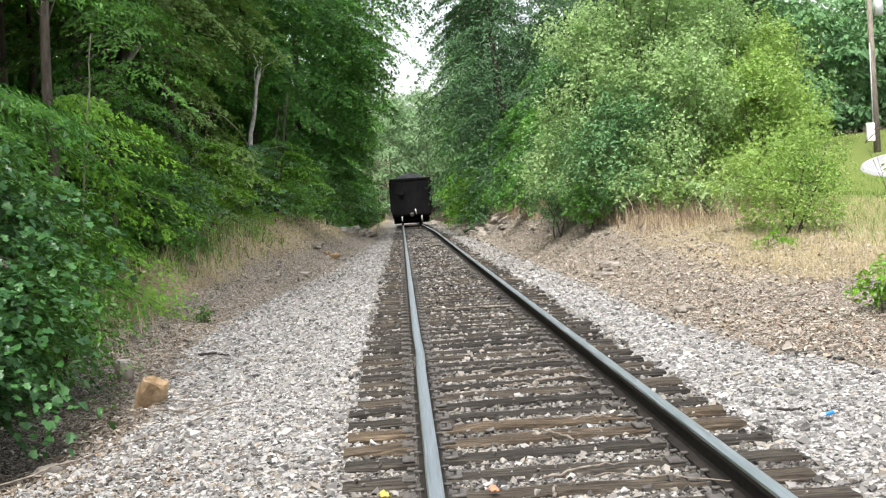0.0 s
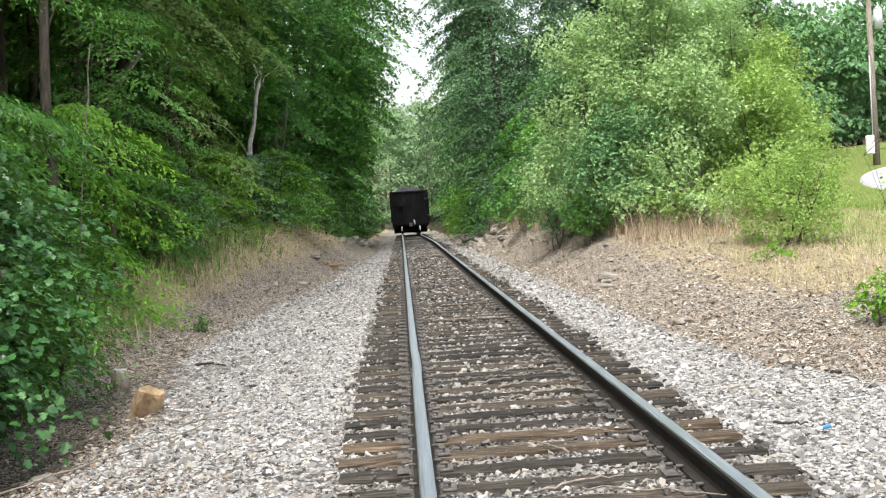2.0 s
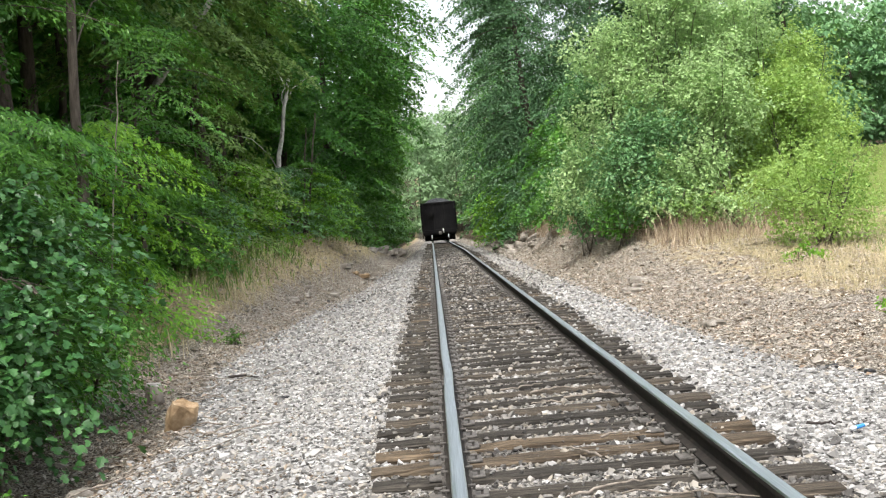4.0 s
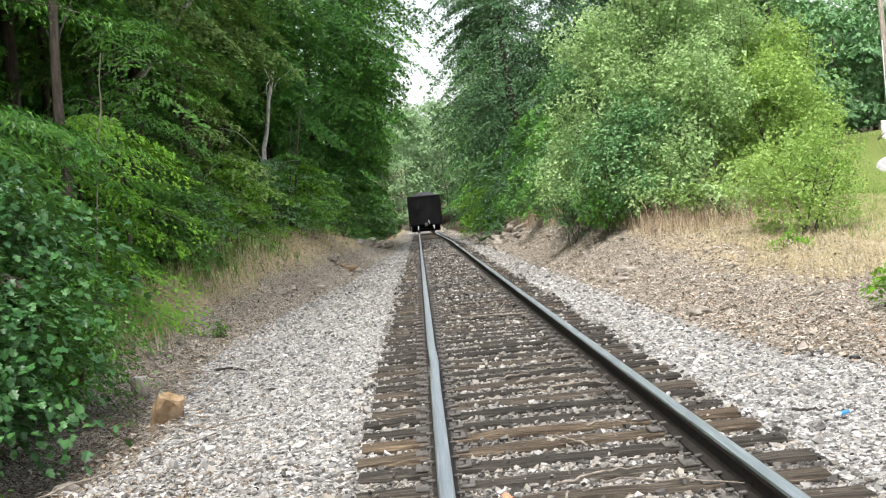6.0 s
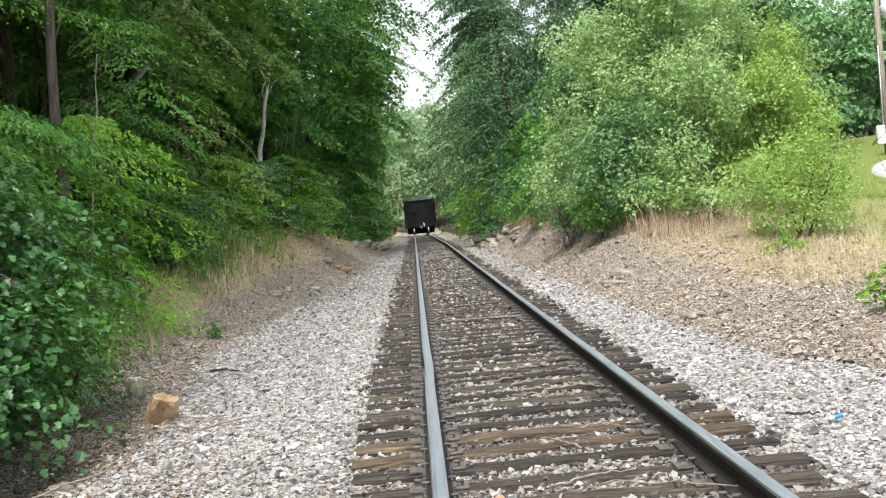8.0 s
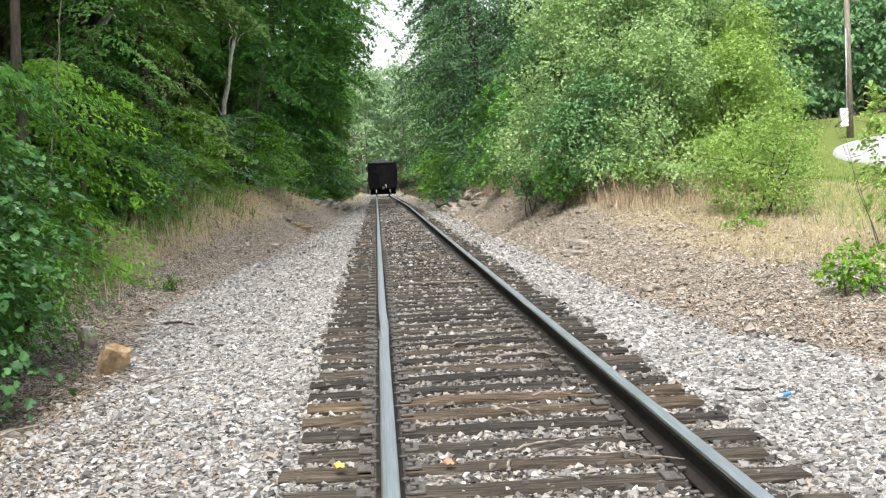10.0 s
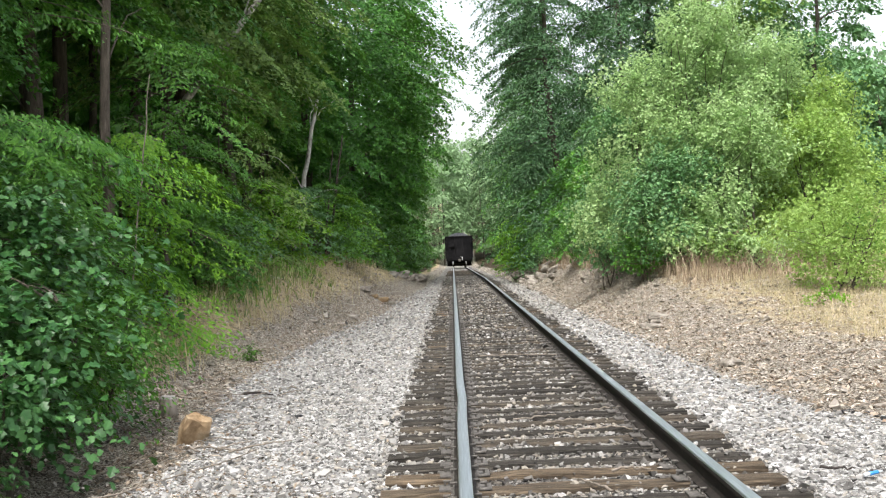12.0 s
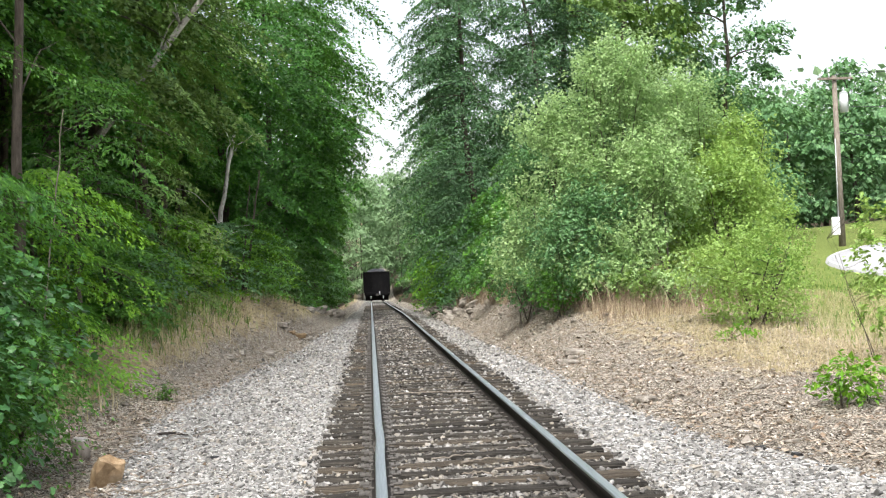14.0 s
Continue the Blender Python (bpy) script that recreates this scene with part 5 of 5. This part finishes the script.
def stump():
    x, y = -3.95, 13.6
    root = new("tree_stump")
    root.matrix_basis = pose(x, y, float(ground_z(x, y)))
    tagged(root, "weathered grey sawn stump beside the bushes", "stump")
    bm = bmesh.new()
    cyl_bm(bm, (0, 0, -0.1), (0.01, 0, 0.2), 0.12, 0.085, 9)
    part("trunk", bm_mesh("trunk", bm, POLEWOOD, True), root)
    bm = bmesh.new()
    cyl_bm(bm, (0.01, 0, 0.195), (0.012, 0, 0.225), 0.086, 0.078, 9)
    part("cut_top", bm_mesh("cut_top", bm, STUMPTOP), root, "pale grey cut face")


stump()


def stick(label, pts, radius, mat, seed, name="stick"):
    r = np.random.default_rng(seed)
    p = np.array([(x, y, float(ground_z(x, y)) + dz) for x, y, dz in pts])
    t = np.linspace(0, len(p) - 1, 12)
    path = np.stack([np.interp(t, np.arange(len(p)), p[:, i]) for i in range(3)], -1) + r.normal(0, 0.006, (12, 3))
    v, f = tube(path, np.linspace(radius, radius * 0.5, 12), 6)
    tagged(new(name, raw_mesh(name, v, f, [mat], smooth=True)), label, "stick")


stick("charred black branch on the gravel edge", [(-3.42, 15.35, 0.03), (-3.25, 15.3, 0.05), (-3.05, 15.25, 0.02)], 0.02, CHAR, 1)
stick("short black stick beside the bottle cap", [(1.62, 8.35, 0.04), (1.8, 8.2, 0.05)], 0.012, CHAR, 2)
stick("pale broken branch leaning in the ditch", [(-5.0, 10.2, 0.05), (-4.75, 10.1, 0.35), (-4.5, 10.0, 0.5)], 0.03, POLEWOOD, 3)
stick("thin dry vine over the ditch edge", [(-3.9, 8.9, 0.06), (-3.4, 9.3, 0.08), (-2.9, 9.8, 0.05), (-2.5, 10.5, 0.04)], 0.009, POLEWOOD, 4)
stick("long dry twig between the rails", [(-0.45, 17.5, 0.08), (0.0, 17.6, 0.09), (0.6, 17.2, 0.09)], 0.012, POLEWOOD, 5)
stick("grey twig on the ties", [(0.1, 6.6, 0.08), (0.5, 6.3, 0.1), (1.0, 6.15, 0.06)], 0.006, POLEWOOD, 6)
r9 = np.random.default_rng(44)
for i in range(42):
    x0, y0 = (r9.uniform(-4.0, -2.7), r9.uniform(9, 16)) if i < 32 else (r9.uniform(-0.6, 0.6), r9.uniform(5.5, 12))
    a, L = r9.uniform(0, 3.14), r9.uniform(0.2, 0.6)
    stick("dry grey twig lying on the stones", [(x0, y0, 0.05), (x0 + L * math.cos(a) * 0.5, y0 + L * math.sin(a) * 0.5, 0.07), (x0 + L * math.cos(a), y0 + L * math.sin(a), 0.05)], 0.010, POLEWOOD, 50 + i, "twig")


def small_scraps():
    x, y = 1.87, 8.05
    bottle = new("plastic_bottle")
    bottle.matrix_basis = pose(x, y, float(ground_z(x, y)) + 0.045, 0, 84, 20) @ Matrix.Diagonal((0.42, 0.42, 0.8, 1))
    tagged(bottle, "crushed clear bottle with blue wrapper on the ballast", "bottle")
    bm = bmesh.new()
    cyl_bm(bm, (0, 0, -0.04), (0, 0, 0.045), 0.033, 0.031, 12)
    part("label_wrap", bm_mesh("label_wrap", bm, BLUE, True), bottle, "bright blue plastic wrapper")
    bm = bmesh.new()
    cyl_bm(bm, (0, 0, 0.045), (0, 0, 0.09), 0.03, 0.012, 12)
    cyl_bm(bm, (0, 0, -0.09), (0, 0, -0.04), 0.03, 0.032, 12)
    part("body", bm_mesh("body", bm, GREYMETAL, True), bottle)
    bm = bmesh.new()
    cyl_bm(bm, (0, 0, 0.09), (0, 0, 0.105), 0.014, 0.014, 10)
    part("cap", bm_mesh("cap", bm, CHAR), bottle, "dark screw cap")
    for name, label, x, y, z, m in (("yellow_wrapper", "crumpled yellow wrapper on a tie end", -1.02, 6.57, -0.17, YELLOW), ("orange_wrapper", "faded orange scrap between the rails", -0.44, 6.55, -0.18, ORANGE)):
        bm = bmesh.new()
        bmesh.ops.create_grid(bm, x_segments=6, y_segments=6, size=0.03)
        for v in bm.verts:
            v.co.z = 0.03 * noise.noise(v.co * 40) + 0.01
        bmesh.ops.solidify(bm, geom=bm.faces[:], thickness=0.003)
        ob = new(name, bm_mesh(name, bm, m))
        ob.matrix_basis = pose(x, y, z + 0.01, 10, 5, 30)
        tagged(ob, label, "litter")
    for i, (x, y, s) in enumerate([(2.67, 11.1, 0.08), (2.78, 10.9, 0.05), (2.80, 10.5, 0.07), (2.6, 11.3, 0.05), (-2.43, 12.9, 0.06), (-2.7, 14.2, 0.05)]):
        rock("dark lump of coal fallen on the gravel", x, y, s * 1.5, s, s * 0.6, 70 + i, COAL, 50 * i, name="coal_lump")


small_scraps()


def weed(name, label, x, y, h, w, n, leaf, mat, seed, stems=4):
    tree(name, label, "weed", x, y, h, [ball(w, w, h * 0.4, h * 0.6)], n, 10, leaf, mat, seed, 0.014, spray=0.22, limbs=14, stems=stems, wide=0.6)


weed("weed", "green leafy weed in the dry grass", -3.99, 19.5, 0.34, 0.16, 26, 0.05, LEAF_MID, 501)
weed("weed", "broad-leaved sapling at the side of the slope", 4.42, 13.3, 0.6, 0.38, 56, 0.08, LEAF_BRIGHT, 502)
weed("weed", "tall green briar among the dry grass", 6.42, 17.2, 2.5, 0.45, 100, 0.10, LEAF_LIME, 503)
weed("weed", "low green briar on the bank", 5.6, 21.5, 0.4, 0.35, 26, 0.07, LEAF_BRIGHT, 504)
weed("weed", "small fern at the ditch edge", -4.3, 9.2, 0.3, 0.35, 40, 0.055, LEAF_MID, 505)
weed("weed", "green weed on the ditch floor", -4.75, 9.6, 0.5, 0.5, 40, 0.08, LEAF_IVY, 506)


# ---- road, pole ----
def build_road():
    # a lane that bends round the lawn
    a = np.linspace(radians(250), radians(95), 48)
    mx, my = 26.1 + 6.2 * np.cos(a), 50.2 + 6.2 * np.sin(a)
    ext = np.linspace(1, 25, 16)
    mx = np.concatenate([(mx[0] + ext * 0.94)[::-1], mx, mx[-1] + ext])
    my = np.concatenate([(my[0] - ext * 0.34)[::-1], my, my[-1] + ext * 0.09])
    d = np.stack([np.gradient(mx), np.gradient(my)], -1)
    d /= np.linalg.norm(d, axis=1)[:, None]
    nrm = np.stack([-d[:, 1], d[:, 0]], -1)
    v = []
    for k in (-1.6, -1.5, 0, 1.5, 1.6):
        px, py = mx + nrm[:, 0] * k, my + nrm[:, 1] * k
        z = ground_z(mx, my) * 0.6 + ground_z(px, py) * 0.4 + (0.11 if abs(k) < 1.55 else -0.15)
        v.append(np.stack([px, py, z], -1))
    n = len(mx)
    v = np.concatenate(v)
    f = np.array([(c * n + i, c * n + i + 1, (c + 1) * n + i + 1, (c + 1) * n + i) for c in range(4) for i in range(n - 1)])
    road = tagged(new("road", raw_mesh("road", v, f, [ASPHALT], smooth=True)), "pale sun-bleached lane bending round the lawn", "road", kind="structure")
    for k in (-1.42, 1.34):
        w = []
        for e in (k, k + 0.08):
            px, py = mx + nrm[:, 0] * e, my + nrm[:, 1] * e
            z = ground_z(mx, my) * 0.6 + ground_z(mx + nrm[:, 0] * math.copysign(1.5, k), my + nrm[:, 1] * math.copysign(1.5, k)) * 0.4 * abs(e) / 1.5 + ground_z(mx, my) * 0.4 * (1 - abs(e) / 1.5) + 0.118
            w.append(np.stack([px, py, z], -1))
        q = np.array([(i, i + 1, n + i + 1, n + i) for i in range(n - 1)])
        part("edge_line", raw_mesh("edge_line", np.concatenate(w), q, [WHITE], smooth=True), road, "worn white painted edge line")


build_road()


def utility_pole():
    x, y = 21.6, 58.0
    z = float(ground_z(x, y))
    root = new("utility_pole")
    root.matrix_basis = pose(x, y, z)
    tagged(root, "weathered wooden utility pole with a grey transformer", "utility pole")
    top = 10.4 - z
    bm = bmesh.new()
    cyl_bm(bm, (0, 0, -0.4), (0, 0, top), 0.17, 0.11, 14)
    part("pole", bm_mesh("pole", bm, POLEWOOD, True), root)
    bm = bmesh.new()
    box_bm(bm, 0, -0.14, top - 0.15, 1.7, 0.1, 0.11, 0.01)
    part("crossarm", bm_mesh("crossarm", bm, POLEWOOD), root)
    for s in (-0.75, -0.3, 0.75):
        bm = bmesh.new()
        cyl_bm(bm, (s, -0.14, top - 0.1), (s, -0.14, top + 0.1), 0.045, 0.03, 8)
        part("insulator", bm_mesh("insulator", bm, GREYMETAL, True), root)
    bm = bmesh.new()
    cyl_bm(bm, (0.38, -0.1, top - 1.75), (0.38, -0.1, top - 0.85), 0.2, 0.2, 16)
    cyl_bm(bm, (0.38, -0.1, top - 0.85), (0.38, -0.1, top - 0.78), 0.22, 0.12, 16)
    tr = part("transformer", bm_mesh("transformer", bm, GREYMETAL, True), root, "pale grey transformer can")
    bm = bmesh.new()
    cyl_bm(bm, (0.38, -0.1, top - 0.8), (0.38, -0.1, top - 0.55), 0.04, 0.03, 8)
    part("bushing", bm_mesh("bushing", bm, GREYMETAL, True), tr)
    bm = bmesh.new()
    box_bm(bm, -0.33, -0.15, 0.95, 0.36, 0.2, 0.85, 0.02)
    part("meter_box", bm_mesh("meter_box", bm, WHITE), root, "white meter box near the ground")
    bm = bmesh.new()
    cyl_bm(bm, (-0.16, -0.08, 1.3), (-0.12, -0.08, top - 3.0), 0.025, 0.025, 6)
    part("conduit", bm_mesh("conduit", bm, GREYMETAL, True), root)
    for i, (dz, tx, ty, tz, sag) in enumerate([(top - 2.7, 24, 10, 8.5, 1.6), (top - 1.5, 24, 8, 10.2, 1.0), (top + 0.05, 30, 14, 13.5, 0.8)]):
        t = np.linspace(0, 1, 24)
        path = np.stack([t * tx, t * ty - 0.1, dz + (tz - dz) * t - sag * np.sin(np.pi * t) * (1 - 0.3 * t)], -1)
        v, f = tube(path, np.full(24, 0.018), 5)
        part("wire", raw_mesh("wire", v, f, [CABLE], smooth=True), root)


utility_pole()


# ---- the coal car ----
def coal_car():
    """An open hopper car, its near end at the origin, loaded with coal; it points along +y."""
    car = new("hopper_car")
    tagged(car, "black open-top hopper car heaped with coal rolling on the track", "rail car")
    L, W, Z0, Z1 = 15.0, 3.10, 0.80, 3.65
    bm = bmesh.new()
    for s in (-1, 1):
        box_bm(bm, s * (W / 2 - 0.03), L / 2, (Z0 + Z1) / 2, 0.06, L, Z1 - Z0, 0.01)
    part("side_sheet", bm_mesh("side_sheet", bm, CARSTEEL), car)
    for yy, name in ((0.06, "end_sheet"), (L - 0.06, "end_sheet")):
        bm = bmesh.new()
        box_bm(bm, 0, yy, 2.19, W - 0.06, 0.07, Z1 - 0.75, 0.01)
        part(name, bm_mesh(name, bm, CARSTEEL), car)
    # top chord
    bm = bmesh.new()
    box_bm(bm, 0, 0.02, Z1 - 0.02, W + 0.12, 0.16, 0.15, 0.02)
    box_bm(bm, 0, L - 0.02, Z1 - 0.02, W + 0.12, 0.16, 0.15, 0.02)
    for s in (-1, 1):
        box_bm(bm, s * W / 2, L / 2, Z1 - 0.02, 0.14, L - 0.2, 0.15, 0.02)
    part("top_chord", bm_mesh("top_chord", bm, CARSTEEL), car)
    # slope sheets and posts of the end
    bm = bmesh.new()
    box_bm(bm, 0, 0, 0, W - 0.12, 0.05, 2.6, 0.0, Matrix.Translation((0, 1.35, 1.55)) @ pose(0, 0, 0, -50))
    part("slope_sheet", bm_mesh("slope_sheet", bm, CARSTEEL), car)
    for s in (-1.45, -0.5, 0.5, 1.45):
        bm = bmesh.new()
        box_bm(bm, s, -0.03, 2.27, 0.11, 0.12, 2.64, 0.01)
        part("end_post", bm_mesh("end_post", bm, CARSTEEL), car)
    for s in (-1, 1):
        for i in range(11):
            bm = bmesh.new()
            box_bm(bm, s * (W / 2 + 0.05), 0.7 + i * 1.36, 2.3, 0.1, 0.1, 2.4, 0.01)
            part("side_rib", bm_mesh("side_rib", bm, CARSTEEL), car)
    # floor frame, end sill, hoppers
    bm = bmesh.new()
    box_bm(bm, 0, 0.08, 1.02, W - 0.1, 0.28, 0.32, 0.02)
    part("end_sill", bm_mesh("end_sill", bm, CARSTEEL), car)
    # hopper end widened to a dark sheet, added to darken the gap beneath
    bm = bmesh.new()
    box_bm(bm, 0, 3.1, 0.66, 2.9, 0.1, 0.95, 0.02)
    part("hopper_end", bm_mesh("hopper_end", bm, CARSTEEL), car)
    bm = bmesh.new()
    box_bm(bm, 0, L / 2, 0.95, 0.5, L - 0.4, 0.4, 0.02)
    part("centre_sill", bm_mesh("centre_sill", bm, CARSTEEL), car)
    for i in range(3):
        bm = bmesh.new()
        vs = box_bm(bm, 0, 4.2 + i * 3.3, 0.75, 2.9, 2.2, 1.2)
        for v in vs:
            if v.co.z < 0.8:
                v.co.y = 4.2 + i * 3.3 + (v.co.y - 4.2 - i * 3.3) * 0.4
        part("hopper_chute", bm_mesh("hopper_chute", bm, CARSTEEL), car)
    # coal load
    nx, ny = 18, 60
    X, Y = np.meshgrid(np.linspace(-W / 2 + 0.07, W / 2 - 0.07, nx), np.linspace(0.12, L - 0.12, ny))
    hump = np.clip(1 - np.abs(X / (W * 0.46)) ** 2.4, 0, 1) * np.clip(np.minimum(Y, L - Y) / 0.9, 0, 1) ** 0.6
    Z = Z1 - 0.12 + 0.55 * hump + 0.05 * wave(X, Y, 7.0) + 0.03 * wave(X, Y, 17.0)
    i = np.arange(ny - 1)[:, None] * nx + np.arange(nx - 1)[None]
    f = np.stack([i, i + 1, i + nx + 1, i + nx], -1).reshape(-1, 4)
    part("coal_load", raw_mesh("coal_load", np.stack([X, Y, Z], -1).reshape(-1, 3), f, [COAL], smooth=False), car, "heaped black coal")
    # ladders
    for s in (-1.2, 1.2):
        bm = bmesh.new()
        for k in (-0.2, 0.2):
            box_bm(bm, s + k, -0.13, 2.27, 0.03, 0.04, 2.64)
        for j in range(7):
            box_bm(bm, s, -0.13, 1.15 + j * 0.38, 0.4, 0.03, 0.03)
        part("ladder", bm_mesh("ladder", bm, CARSTEEL), car)
    # coupler, air hose, brake wheel
    bm = bmesh.new()
    box_bm(bm, 0, -0.35, 0.84, 0.2, 0.75, 0.2, 0.03)
    box_bm(bm, 0.02, -0.75, 0.84, 0.3, 0.26, 0.32, 0.06)
    part("coupler", bm_mesh("coupler", bm, PLATE), car, "dull steel knuckle coupler")
    bm = bmesh.new()
    cyl_bm(bm, (0.30, -0.5, 1.25), (0.36, -0.52, 0.85), 0.04, 0.035, 8)
    part("air_hose", bm_mesh("air_hose", bm, WHITE, True), car, "pale marker hose hanging beside the coupler")
    bm = bmesh.new()
    bmesh.ops.create_cone(bm, cap_ends=True, segments=18, radius1=0.28, radius2=0.28, depth=0.05, matrix=pose(-0.75, -0.2, 2.7, 90))
    part("brake_wheel", bm_mesh("brake_wheel", bm, CARSTEEL), car)
    # trucks
    wheels = []
    for yy in (2.0, 13.0):
        bm = bmesh.new()
        for s in (-1, 1):
            box_bm(bm, s * 1.0, yy, 0.52, 0.16, 2.3, 0.34, 0.05)
        box_bm(bm, 0, yy, 0.55, 2.2, 0.4, 0.3, 0.03)
        part("truck_frame", bm_mesh("truck_frame", bm, CARSTEEL), car)
        for dy in (-0.87, 0.87):
            bm = bmesh.new()
            for s in (-1, 1):
                cyl_bm(bm, (s * 0.70, 0, 0), (s * 0.82, 0, 0), 0.43, 0.42, 28)
                cyl_bm(bm, (s * 0.675, 0, 0), (s * 0.70, 0, 0), 0.46, 0.455, 28)
            cyl_bm(bm, (-0.9, 0, 0), (0.9, 0, 0), 0.08, 0.08, 10)
            w = part("wheelset", bm_mesh("wheelset", bm, RAILSIDE), car, "dark steel wheels", pose(0, yy + dy, 0.425))
            wheels.append((w, yy + dy))
    # white rods added as painted glints of sky on the wheel treads
    for s in (-1, 1):
        bm = bmesh.new()
        cyl_bm(bm, (s * 0.76, -0.02, 0.72), (s * 0.78, -0.04, 0.34), 0.045, 0.04, 8)
        part("sill_step", bm_mesh("sill_step", bm, WHITE, True), car, "white rod standing in for the sky glint on a wheel tread")
    return car, wheels


CAR, WHEELS = coal_car()
CAR_Y = [(0.0, 98.5), (1.5, 104.0), (3.0, 111.0), (6.5, 126.0), (9.5, 138.5), (11.0, 144.5), (14.0, 155.0)]


def motions():
    """The car rolls away from the camera; its wheels turn with it."""
    ts = [i * 0.5 for i in range(29)]

    def at(t):
        return float(np.interp(t, [a for a, _ in CAR_Y], [b for _, b in CAR_Y]))
    rows = []
    for t in ts:
        y = at(t)
        slope = math.degrees(math.atan2(float(rail_z(y + 13) - rail_z(y + 2)), 11))
        rows.append((t, pose(0, y, float(rail_z(y + 2)) - 0.0, slope)))
    walk(CAR, rows)
    fine = [i * 0.125 for i in range(113)]
    for w, y0 in WHEELS:
        walk(w, [(t, pose(0, y0, 0.425, -math.degrees((at(t) - at(0)) / 0.425) % 360 - 180)) for t in fine])


motions()
